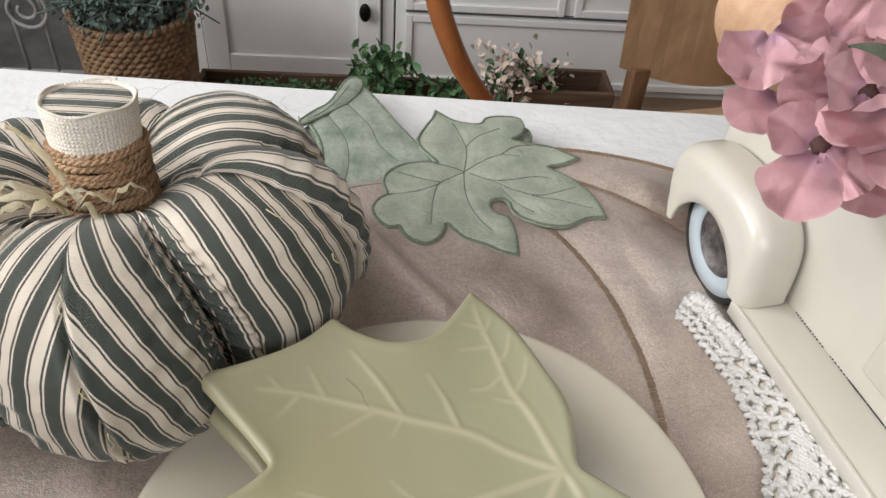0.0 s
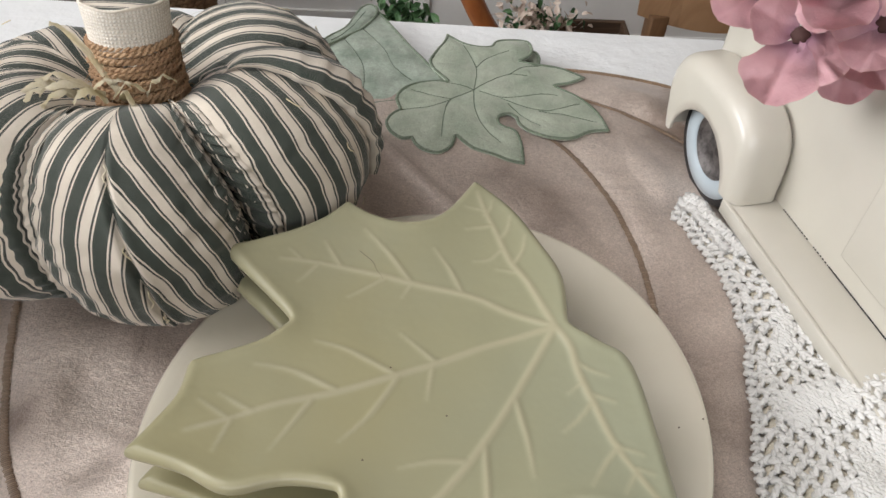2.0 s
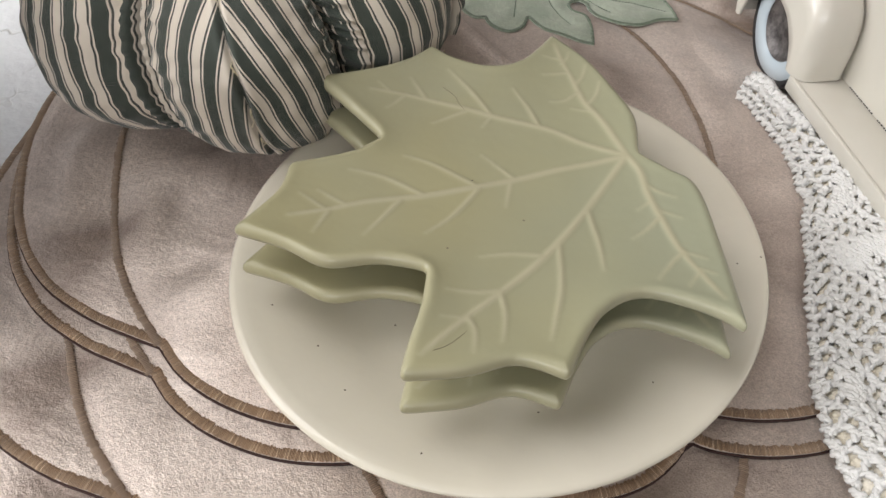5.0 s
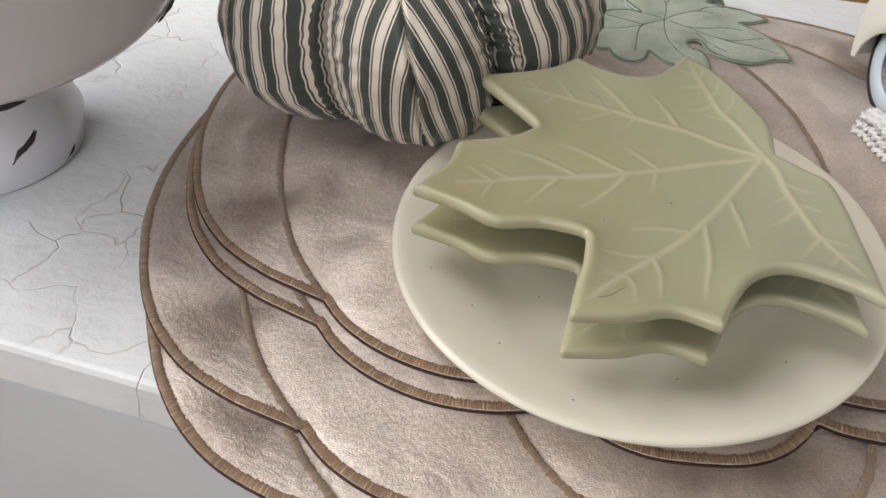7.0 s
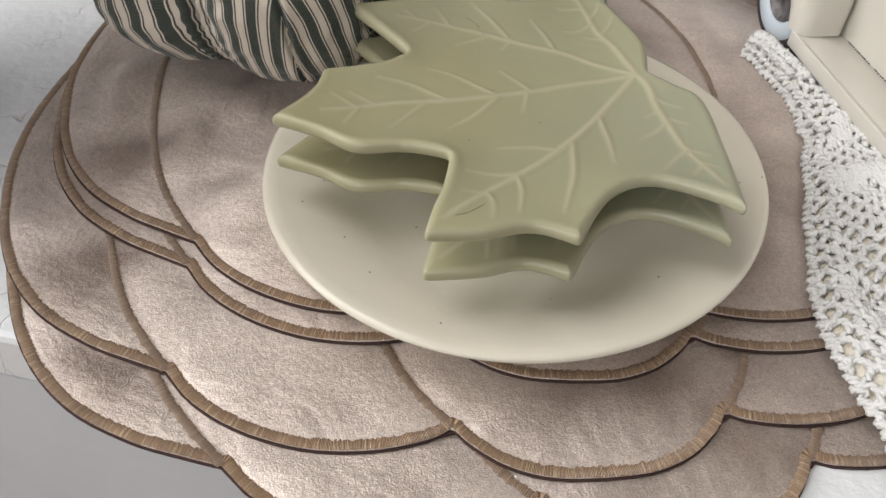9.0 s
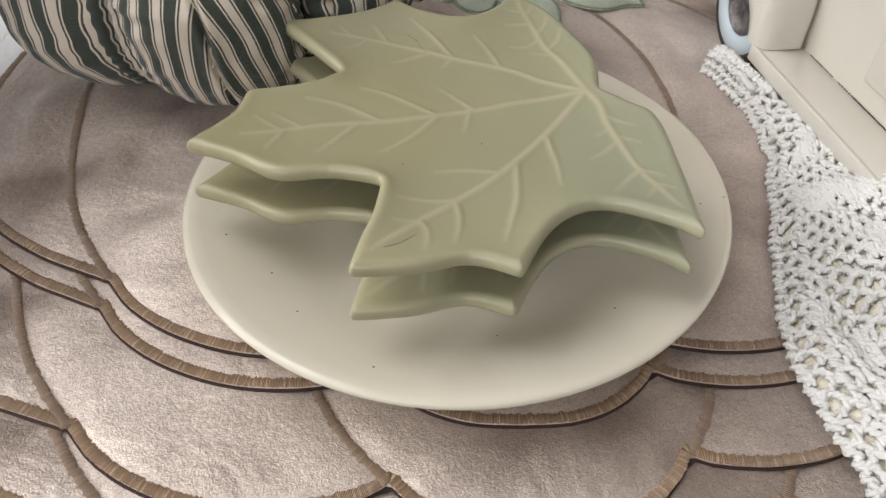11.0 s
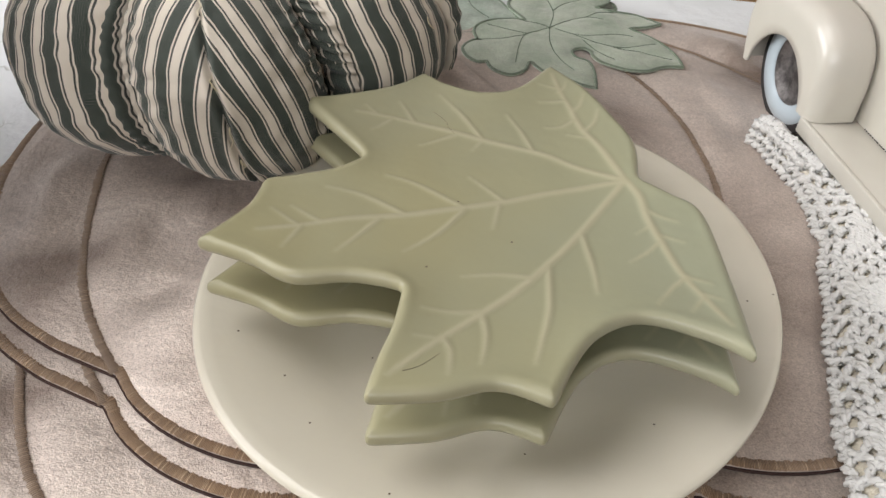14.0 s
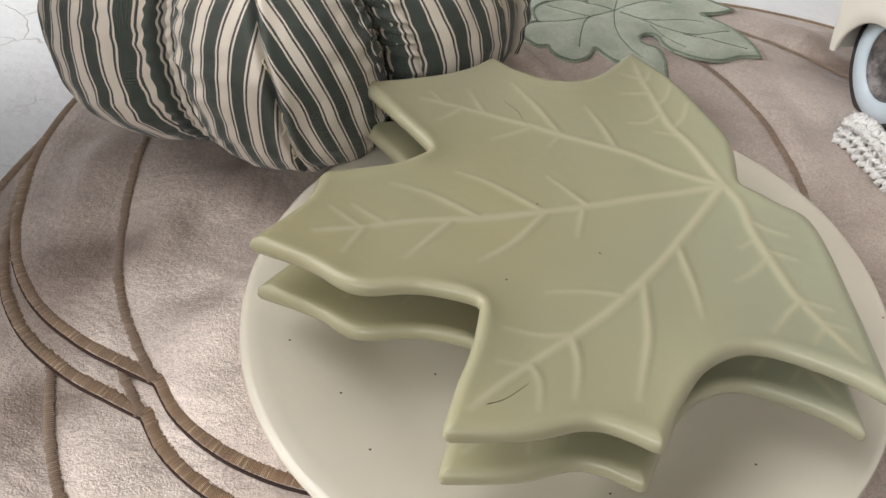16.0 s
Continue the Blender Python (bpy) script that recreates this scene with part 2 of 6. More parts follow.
def canvas():
    """Coarse natural canvas: an over-and-under weave, cream with paler threads."""
    m, n, l, b = nodes_of("natural_canvas")
    v = coords(n, l, (1, 1, 1), True)
    weave = []
    for axis in ("X", "Y"):
        w = n.new("ShaderNodeTexWave")
        w.wave_type, w.bands_direction = "BANDS", axis
        w.inputs["Scale"].default_value = 0.314 / 0.0017
        w.inputs["Distortion"].default_value = 3.5
        w.inputs["Detail"].default_value = 2.0
        w.inputs["Detail Scale"].default_value = 1.6
        l.new(v, w.inputs["Vector"])
        weave.append(w.outputs["Fac"])
    mul = n.new("ShaderNodeMath")
    mul.operation = "MULTIPLY"
    l.new(weave[0], mul.inputs[0]), l.new(weave[1], mul.inputs[1])
    fib = noise_tex(n, l, coords(n, l), 700, 3.0)
    a = ramp(n, l, mul.outputs[0], [(0.0, (0.74, 0.68, 0.59)), (0.40, (0.90, 0.86, 0.79))])
    l.new(mix(n, l, 0.4, a, ramp(n, l, fib, [(0.3, (0.7, 0.68, 0.65)), (0.7, (1.15, 1.14, 1.12))]), "MULTIPLY"), b.inputs["Base Color"])
    b.inputs["Roughness"].default_value = 0.9
    first = bump(n, l, b, fib, 0.4, 0.0006)
    bump(n, l, b, mul.outputs[0], 0.6, 0.0008, first)
    return m


M_TABLE = table_paint()
# greyer, bluer white: the shade on the table's side is in this colour
M_FACE = surface("shaded_table_side", (0.58, 0.605, 0.64), (0.65, 0.67, 0.70), 0.45, 5, 90, 0.25, 0.001)
M_VELVET = velvet("taupe_velvet", (0.25, 0.186, 0.150), (0.76, 0.660, 0.590), 0.5, 0.75, 12, 1250, 0.42)
# near-black brown, so the backing also carries the shadow under the mat edges
M_BACKING = surface("dark_backing_cloth", (0.030, 0.013, 0.011), (0.055, 0.026, 0.021), 0.8)
M_GOLD = thread("bronze_thread", (0.13, 0.070, 0.038), (0.41, 0.265, 0.155), (0.78, 0.59, 0.40), 0.0006, 0.6)
M_RIB = thread("rib_thread", (0.17, 0.11, 0.075), (0.31, 0.215, 0.145), (0.44, 0.33, 0.24), 0.0009, 0.5)
M_SAGE = velvet("sage_cloth", (0.27, 0.325, 0.25), (0.45, 0.505, 0.41), 0.5, 0.5, 40, 900)
M_SAGE.node_tree.nodes["Principled BSDF"].inputs["Roughness"].default_value = 0.36
M_SATIN = velvet("sage_satin_stem", (0.27, 0.36, 0.29), (0.58, 0.68, 0.59), 0.5, 0.5, 62, 700, 0.45)
M_SATIN.node_tree.nodes["Principled BSDF"].inputs["Roughness"].default_value = 0.32
M_SATIN.node_tree.nodes["Principled BSDF"].inputs["Roughness"].default_value = 0.30
M_SAGE_EDGE = thread("sage_thread", (0.08, 0.11, 0.07), (0.17, 0.225, 0.155), (0.30, 0.37, 0.28), 0.0007)
M_STITCH = surface("sage_stitching", (0.09, 0.12, 0.085), (0.14, 0.18, 0.13), 0.6)
M_TICKING = ticking()
M_TWINE = surface("jute_twine", (0.36, 0.215, 0.120), (0.56, 0.375, 0.225), 0.85, 60, 900, 0.9, 0.0015)
M_CANVAS = canvas()
M_SHRED = surface("frayed_cream_cloth", (0.66, 0.58, 0.36), (0.78, 0.72, 0.58), 0.8, 60, 500, 0.5, 0.001)
M_PLATE = glaze("ivory_glaze", (0.675, 0.632, 0.520), (0.755, 0.710, 0.595), (0.735, 0.690, 0.575), rough=0.14, mottling=9)
M_LEAF = glaze("celadon_glaze", (0.350, 0.324, 0.186), (0.336, 0.326, 0.213), (0.425, 0.395, 0.268), rough=0.33, mottling=9, tint=(0.298, 0.318, 0.230))
M_COTTON = surface("white_crochet_cotton", (0.66, 0.65, 0.625), (0.75, 0.745, 0.725), 0.9, 30, 620, 0.8, 0.0010, sheen=0.3)
M_COTTON_CORE = surface("cream_cotton_folds", (0.70, 0.64, 0.52), (0.80, 0.755, 0.66), 0.95, 40, 300, 1.0, 0.002)
M_CREAM = surface("cream_enamel", (0.56, 0.535, 0.47), (0.605, 0.58, 0.515), 0.30, 8, 60, 0.06, 0.001, coat=0.25)
M_BLACK = surface("black_rubber", (0.008, 0.009, 0.011), (0.018, 0.019, 0.022), 0.5)
M_PALEBLUE = surface("pale_blue_paint", (0.42, 0.50, 0.55), (0.48, 0.55, 0.60), 0.4)
M_HUB = surface("tarnished_hub_metal", (0.05, 0.045, 0.045), (0.20, 0.185, 0.18), 0.45, 160, 900, 0.5, 0.001, metal=0.6)
M_ENAMEL = surface("white_enamel", (0.76, 0.765, 0.815), (0.82, 0.825, 0.87), 0.22, 8, 60, 0.06, 0.001, coat=0.4)
M_CHIP = surface("chipped_black_iron", (0.012, 0.012, 0.016), (0.04, 0.035, 0.035), 0.6)
M_WALL = surface("plaster_wall", (0.27, 0.245, 0.215), (0.33, 0.305, 0.27), 0.8, 3, 60, 0.2, 0.001)
M_CEIL = surface("ceiling_paint", (0.58, 0.565, 0.54), (0.64, 0.62, 0.60), 0.9, 3, 60)
M_FLOOR = wood("oak_floor", (0.20, 0.13, 0.085), (0.31, 0.21, 0.14), 0.4)
M_CAB = surface("white_cabinet_paint", (0.78, 0.775, 0.76), (0.84, 0.835, 0.82), 0.4, 4, 80, 0.1, 0.001)
# dark colour that stands in for the shade in the cabinet gaps
M_SHADE_GAP = surface("painted_gap_shade", (0.10, 0.10, 0.10), (0.16, 0.155, 0.15), 0.8)
M_ORANGE = wood("orange_bentwood", (0.27, 0.085, 0.025), (0.40, 0.145, 0.045), 0.35, (8, 60, 8), 0.3)
M_TANW = wood("tan_chair_wood", (0.46, 0.275, 0.145), (0.60, 0.385, 0.22), 0.4, (4, 30, 4), 0.2)
M_DARKW = wood("brown_crate_wood", (0.075, 0.045, 0.028), (0.15, 0.09, 0.055), 0.7, (4, 30, 40))
M_LEGW = wood("brown_leg_wood", (0.13, 0.07, 0.035), (0.22, 0.125, 0.065), 0.45, (30, 30, 4))
M_BASKET = surface("seagrass_weave", (0.15, 0.085, 0.045), (0.31, 0.20, 0.115), 0.85, 40, 300, 0.9, 0.003)
M_IRON = surface("grey_iron", (0.26, 0.255, 0.245), (0.38, 0.37, 0.36), 0.6)
M_SLATE = surface("grey_hearth_stone", (0.10, 0.098, 0.095), (0.17, 0.165, 0.16), 0.7, 9, 80, 0.4, 0.002)
M_HEARTH_BACK = surface("dark_hearth_panel", (0.05, 0.047, 0.045), (0.10, 0.095, 0.09), 0.9)
M_LEAFG = surface("green_ivy_leaf", (0.04, 0.11, 0.045), (0.11, 0.22, 0.09), 0.55, 20, 90)
M_LEAFB = surface("blue_green_foliage", (0.05, 0.085, 0.07), (0.12, 0.165, 0.14), 0.7, 20, 90)
M_BLUSH = surface("blush_petals", (0.62, 0.50, 0.42), (0.78, 0.68, 0.60), 0.7, 30, 90)
M_KNOB = surface("dark_bronze_knob", (0.012, 0.011, 0.010), (0.03, 0.028, 0.025), 0.35, metal=0.7)


def petal_cloth():
    m, n, l, b = nodes_of("dusty_pink_petal")
    v = coords(n, l)
    at = n.new("ShaderNodeAttribute")
    at.attribute_name = "vein"
    a = ramp(n, l, noise_tex(n, l, v, 70, 3.0), [(0.3, (0.64, 0.365, 0.405)), (0.7, (0.77, 0.50, 0.535))])
    edge = n.new("ShaderNodeAttribute")
    edge.attribute_name = "rim"
    pale = n.new("ShaderNodeMath")
    pale.operation = "MULTIPLY"
    l.new(edge.outputs["Fac"], pale.inputs[0])
    pale.inputs[1].default_value = 0.45
    a = mix(n, l, pale.outputs[0], a, (0.80, 0.58, 0.56))
    col = mix(n, l, at.outputs["Fac"], a, (0.40, 0.23, 0.36))
    l.new(col, b.inputs["Base Color"])
    b.inputs["Roughness"].default_value = 0.75
    b.inputs["Sheen Weight"].default_value = 0.3
    b.inputs["Transmission Weight"].default_value = 0.0
    bump(n, l, b, noise_tex(n, l, v, 700, 2.0), 0.35, 0.0005)
    return m


M_PETAL = petal_cloth()
M_HEART = surface("dark_flower_heart", (0.05, 0.022, 0.020), (0.10, 0.045, 0.04), 0.8)
M_SAGELEAF = surface("grey_green_leaf", (0.17, 0.215, 0.15), (0.27, 0.32, 0.235), 0.7, 60, 300)
M_PEACH = surface("peach_gourd_skin", (0.46, 0.27, 0.155), (0.60, 0.39, 0.25), 0.55, 40, 300, 0.5, 0.001)


# ---- mesh tools ----
def finish(bm, smooth=True):
    bmesh.ops.recalc_face_normals(bm, faces=bm.faces[:])
    for f in bm.faces:
        f.smooth = smooth
    return bm


def as_mesh(name, bm, material):
    me = bpy.data.meshes.new(name)
    bm.to_mesh(me)
    bm.free()
    me.materials.append(material)
    return me


def part(name, bm, material, parent=None, label="", kind=""):
    ob = new(name, as_mesh(name, bm, material))
    if parent is not None:
        ob.parent = parent
    return tagged(ob, label, kind=kind)


def thing(name, label, category, m=None, group="", kind=""):
    ob = new(name)
    ob.empty_display_size = 0.02
    if m is not None:
        ob.matrix_world = m
    return tagged(ob, label, category, group, kind)


def spline(points, per=8, closed=False):
    """Points along a smooth curve through the given ones (centred Catmull-Rom)."""
    p = [np.array(q, float) for q in points]
    n, out = len(p), []
    last = n if closed else n - 1
    for i in range(last):
        a, b, c, d = (p[(i + k) % n] if closed else p[min(max(i + k, 0), n - 1)] for k in (-1, 0, 1, 2))
        for k in range(per):
            t = k / per
            out.append(0.5 * (2 * b + (c - a) * t + (2 * a - 5 * b + 4 * c - d) * t * t + (3 * b - a - 3 * c + d) * t ** 3))
    if not closed:
        out.append(p[-1])
    return np.array(out)


def resample(pts, step, closed=False):
    pts = np.array(pts, float)
    q = np.vstack([pts, pts[:1]]) if closed else pts
    d = np.r_[0, np.cumsum(np.linalg.norm(np.diff(q, axis=0), axis=1))]
    k = max(2, int(round(d[-1] / step)))
    s = np.linspace(0, d[-1], k + 1)
    r = np.stack([np.interp(s, d, q[:, j]) for j in range(q.shape[1])], 1)
    return r[:-1] if closed else r


def tube(bm, pts, radius, sides=6, closed=False, caps=True):
    pts = [Vector(p) for p in pts]
    n = len(pts)
    rings = []
    up = Vector((0.12, 0.31, 0.94)).normalized()
    for i, p in enumerate(pts):
        a = pts[(i - 1) % n] if closed or i else p
        c = pts[(i + 1) % n] if closed or i < n - 1 else p
        t = (c - a).normalized() if (c - a).length > 1e-9 else Vector((1, 0, 0))
        s = t.cross(up)
        s = s.normalized() if s.length > 1e-4 else t.orthogonal().normalized()
        w = s.cross(t)
        r = radius(i / max(1, n - 1)) if callable(radius) else radius
        rings.append([bm.verts.new(p + (s * math.cos(k * math.tau / sides) + w * math.sin(k * math.tau / sides)) * r) for k in range(sides)])
    for i in range(n if closed else n - 1):
        a, b = rings[i], rings[(i + 1) % n]
        for k in range(sides):
            bm.faces.new((a[k], a[(k + 1) % sides], b[(k + 1) % sides], b[k]))
    if caps and not closed:
        bm.faces.new(rings[0])
        bm.faces.new(rings[-1])


def lathe(bm, profile, segments=48, shape=None):
    """Turn (r, z) round the z axis; shape(angle) scales the radius."""
    rings = []
    for r, z in profile:
        if r < 1e-6:
            rings.append([bm.verts.new((0, 0, z))])
        else:
            rings.append([bm.verts.new((r * math.cos(a) * (shape(a) if shape else 1), r * math.sin(a) * (shape(a) if shape else 1), z)) for a in (k * math.tau / segments for k in range(segments))])
    for a, b in zip(rings, rings[1:]):
        if len(a) == 1 and len(b) == 1:
            continue
        for k in range(segments):
            k2 = (k + 1) % segments
            if len(a) == 1:
                bm.faces.new((a[0], b[k], b[k2]))
            elif len(b) == 1:
                bm.faces.new((a[k], a[k2], b[0]))
            else:
                bm.faces.new((a[k], a[k2], b[k2], b[k]))


def box(bm, lo, hi, bevel=0.0, segs=2):
    c = [(a + b) / 2 for a, b in zip(lo, hi)]
    s = [b - a for a, b in zip(lo, hi)]
    r = bmesh.ops.create_cube(bm, size=1.0, matrix=Matrix.Translation(c) @ Matrix.Diagonal((*s, 1)))
    if bevel:
        es = list({e for v in r["verts"] for e in v.link_edges})
        bmesh.ops.bevel(bm, geom=es, offset=bevel, segments=segs, profile=0.5, affect="EDGES")


def near_line(P, line):
    """Distance of each point to a polyline, all in the plane."""
    best = np.full(len(P), 1e9)
    for a, b in zip(line, line[1:]):
        a, b = np.array(a[:2], float), np.array(b[:2], float)
        ab = b - a
        t = np.clip(((P - a) @ ab) / max(ab @ ab, 1e-12), 0, 1)
        best = np.minimum(best, np.linalg.norm(P - (a + t[:, None] * ab), axis=1))
    return best


def inside(P, poly):
    x, y = P[:, 0], P[:, 1]
    r = np.zeros(len(P), bool)
    q = np.roll(poly, -1, axis=0)
    for (x1, y1), (x2, y2) in zip(poly, q):
        if y1 != y2:
            c = ((y1 > y) != (y2 > y)) & (x < (x2 - x1) * (y - y1) / (y2 - y1) + x1)
            r ^= c
    return r


def fill(outline, step, rings=()):
    """Triangles over a closed outline: its points, inset rings and a staggered grid inside. Returns points, triangles and the count of outline points."""
    from mathutils.geometry import delaunay_2d_cdt
    o = np.array(outline, float)
    closed = np.vstack([o, o[:1]])
    t = np.roll(o, -1, axis=0) - np.roll(o, 1, axis=0)
    t /= np.linalg.norm(t, axis=1)[:, None] + 1e-12
    area = 0.5 * np.sum(o[:, 0] * np.roll(o[:, 1], -1) - np.roll(o[:, 0], -1) * o[:, 1])
    nrm = np.stack([-t[:, 1], t[:, 0]], 1) * (1 if area > 0 else -1)
    pts = [o]
    for d in rings:
        q = o + nrm * d
        pts.append(q[inside(q, o) & (near_line(q, closed) > d * 0.85)])
    lo, hi = o.min(0), o.max(0)
    gx, gy = np.meshgrid(np.arange(lo[0], hi[0], step), np.arange(lo[1], hi[1], step * 0.866))
    gx = gx + (np.arange(gx.shape[0]) % 2)[:, None] * step / 2
    g = np.stack([gx.ravel(), gy.ravel()], 1)
    g = g[inside(g, o)]
    pts.append(g[near_line(g, closed) > (max(rings) if rings else 0) + step * 0.6])
    P = np.vstack(pts)
    res = delaunay_2d_cdt([Vector(p) for p in P], [], [list(range(len(o)))], 1, 1e-7)
    return np.array([tuple(v) for v in res[0]]), [tuple(f) for f in res[2]], closed


def slab(bm, outline, step, rings, top, thick):
    """A sheet with thickness over an outline: top(P, d) gives the height from the place and the distance to the edge."""
    P, tris, closed = fill(outline, step, rings)
    d = near_line(P, closed)
    z = top(P, d)
    up = [bm.verts.new((x, y, h)) for (x, y), h in zip(P, z)]
    dn = [bm.verts.new((x, y, h - thick)) for (x, y), h in zip(P, z)]
    count = {}
    for f in tris:
        bm.faces.new([up[i] for i in f])
        bm.faces.new([dn[i] for i in reversed(f)])
        for a, b in zip(f, f[1:] + f[:1]):
            count[(a, b)] = count.get((a, b), 0) + 1
    for a, b in count:
        if (b, a) not in count:
            bm.faces.new((up[b], up[a], dn[a], dn[b]))
    return P, d, up


def band(bm, line, width, height, closed=False, fray=0.0, zfun=None, side=0.0, cols=(0, 0.22, 0.5, 0.78, 1), zrow=None):
    """A raised satin-stitch band along a line in the plane. UV x runs along it in metres. side -1: it lies wholly on the line's right."""
    line = np.array(line, float)
    n = len(line)
    if closed:
        t = np.roll(line, -1, axis=0) - np.roll(line, 1, axis=0)
    else:
        t = np.gradient(line, axis=0)
    t /= np.linalg.norm(t, axis=1)[:, None] + 1e-12
    nm = np.stack([-t[:, 1], t[:, 0]], 1)
    run = np.r_[0, np.cumsum(np.linalg.norm(np.diff(line, axis=0), axis=1))]
    uvl = bm.loops.layers.uv.verify()
    rows, rng = [], np.random.RandomState(n)
    for i in range(n):
        row = []
        j0, j1 = (rng.rand(2) - 0.5) * 2 * fray
        for c in cols:
            off = (c - 0.5 + side * 0.5) * width + (j0 * (0.4 if side > 0 else 1) if c == 0 else j1 * (0.4 if side < 0 else 1) if c == 1 else 0)
            p = line[i] + nm[i] * off
            z = zrow[i] if zrow is not None else zfun(p) if zfun else 0.0
            row.append(bm.verts.new((p[0], p[1], z + height * (1 - (2 * c - 1) ** 2) ** 0.6 - 0.0002)))
        rows.append(row)
    for i in range(n if closed else n - 1):
        a, b = rows[i], rows[(i + 1) % n]
        s0, s1 = run[i], run[i + 1] if i + 1 < n else run[i] + np.linalg.norm(line[0] - line[i])
        for k in range(len(cols) - 1):
            f = bm.faces.new((a[k], b[k], b[k + 1], a[k + 1]))
            for lp, (u, v) in zip(f.loops, ((s0, cols[k]), (s1, cols[k]), (s1, cols[k + 1]), (s0, cols[k + 1]))):
                lp[uvl].uv = (u, v * width)


def mark(bm, up, values, name="vein"):
    lay = bm.verts.layers.float.get(name)
    for v, x in zip(up, values):
        v[lay] = float(x)


# ---- the room ----
def wall_with_window(name, along, at, lo, hi, w0, w1, z0, z1, out):
    """A wall 0.12 thick along one axis, with one window opening through it."""
    bm = bmesh.new()
    def piece(a, b, c, d):
        p, q = sorted((at, at + 0.12 * out))
        if along == "x":
            box(bm, (a, p, c), (b, q, d))
        else:
            box(bm, (p, a, c), (q, b, d))
    piece(lo, w0, FLOOR, CEIL), piece(w1, hi, FLOOR, CEIL)
    piece(w0, w1, FLOOR, z0), piece(w0, w1, z1, CEIL)
    ob = part(name, finish(bm, False), M_WALL)
    return tagged(ob, "pale plaster wall with a window opening", "wall", kind="structure")


wall_with_window("wall_west", "y", X0, Y0, Y1, -0.85, 1.35, 0.67, 1.53, -1)
wall_with_window("wall_south", "x", Y0, X0, X1, -1.35, 0.35, 0.70, 1.54, -1)
bm = bmesh.new()
box(bm, (X0, Y1, FLOOR), (X1, Y1 + 0.12, CEIL))
tagged(part("wall_north", finish(bm, False), M_WALL), "pale plaster wall behind the white cabinets", "wall", kind="structure")
bm = bmesh.new()
box(bm, (X1, Y0, FLOOR), (X1 + 0.12, Y1, CEIL))
tagged(part("wall_east", finish(bm, False), M_WALL), "plain pale plaster wall", "wall", kind="structure")
# the ceiling hole is added to let the overhead lamp through
bm = bmesh.new()
for lo, hi in (((X0 - 0.12, Y0 - 0.12), (-1.71, Y1 + 0.12)), ((-0.39, Y0 - 0.12), (X1 + 0.12, Y1 + 0.12)), ((-1.71, Y0 - 0.12), (-0.39, -0.41)), ((-1.71, 0.71), (-0.39, Y1 + 0.12))):
    box(bm, (*lo, CEIL), (*hi, CEIL + 0.1))
tagged(part("ceiling", finish(bm, False), M_CEIL), "plain white painted ceiling with an opening added for the top light", "ceiling", kind="structure")
bm = bmesh.new()
box(bm, (X0, Y0, FLOOR - 0.05), (X1, Y1, FLOOR))
tagged(part("floor", finish(bm, False), M_FLOOR), "brown oak floor of the room", "floor", kind="structure")


# ---- the table ----
def build_table():
    t = thing("table", "white table with crackled distressed paint on top", "table", pose(0, 0, 0))
    corners = [(-1.15, 0.112), (1.05, -0.155), (1.05, 0.486), (-1.15, 0.586)]
    outl = []
    for i, (x, y) in enumerate(corners):
        a, b = np.array(corners[i - 1]), np.array(corners[(i + 1) % 4])
        p = np.array((x, y))
        for q in (a, b):
            outl.append(p + (q - p) / np.linalg.norm(q - p) * 0.012)
    outl = resample(outl, 0.05, True)
    bm = bmesh.new()
    lay = [(0.0, 0.0), (0.0025, -0.0012), (0.004, -0.004), (0.004, -0.030), (0.0, -0.034)]
    c = outl.mean(0)
    rings = []
    for grow, z in lay:
        rings.append([bm.verts.new((*(p + (p - c) / np.linalg.norm(p - c) * (grow - 0.004)), z)) for p in outl])
    for a, b in zip(rings, rings[1:]):
        for k in range(len(a)):
            bm.faces.new((a[k], a[(k + 1) % len(a)], b[(k + 1) % len(a)], b[k]))
    bm.faces.new(rings[0])
    bm.faces.new(rings[-1])
    part("tabletop", finish(bm, False), M_TABLE, t)
    # closed cabinet-like base, set back a little under the top
    bm = bmesh.new()
    ins = [np.array(p) for p in corners]
    mid = sum(ins) / 4
    ins = [p + (mid - p) / np.linalg.norm(mid - p) * 0.004 for p in ins]
    lo = [bm.verts.new((*p, FLOOR)) for p in ins]
    hi = [bm.verts.new((*p, -0.0335)) for p in ins]
    for k in range(4):
        bm.faces.new((lo[k], lo[(k + 1) % 4], hi[(k + 1) % 4], hi[k]))
    bm.faces.new(hi)
    part("base", finish(bm, False), M_FACE, t, "white panel side with its shade put into the colour")
    return t


build_table()


# ---- placemats ----
HALF = [(0.0, -0.0245), (-0.020, -0.0232), (-0.037, -0.017), (-0.050, -0.007), (-0.0565, 0.001)]
MIDL = [(-0.066, -0.0035), (-0.088, -0.0068), (-0.114, -0.0045), (-0.140, 0.0055), (-0.160, 0.020), (-0.1715, 0.035)]
OUTL = [(-0.186, 0.0415), (-0.207, 0.052), (-0.232, 0.071), (-0.252, 0.099), (-0.265, 0.135), (-0.273, 0.182), (-0.269, 0.240),
        (-0.250, 0.305), (-0.210, 0.355), (-0.150, 0.385), (-0.085, 0.396), (-0.035, 0.392)]


def scallops():
    left = []
    for lobe, per in (([HALF[0]] + HALF[1:], 6), ([HALF[-1]] + MIDL, 6), ([MIDL[-1]] + OUTL, 7)):
        left.extend(spline(lobe, per)[:-1])
    left.append(np.array(OUTL[-1]))
    left = np.array(left)
    right = left[::-1] * (-1, 1)
    return np.vstack([left, right[:-1]])


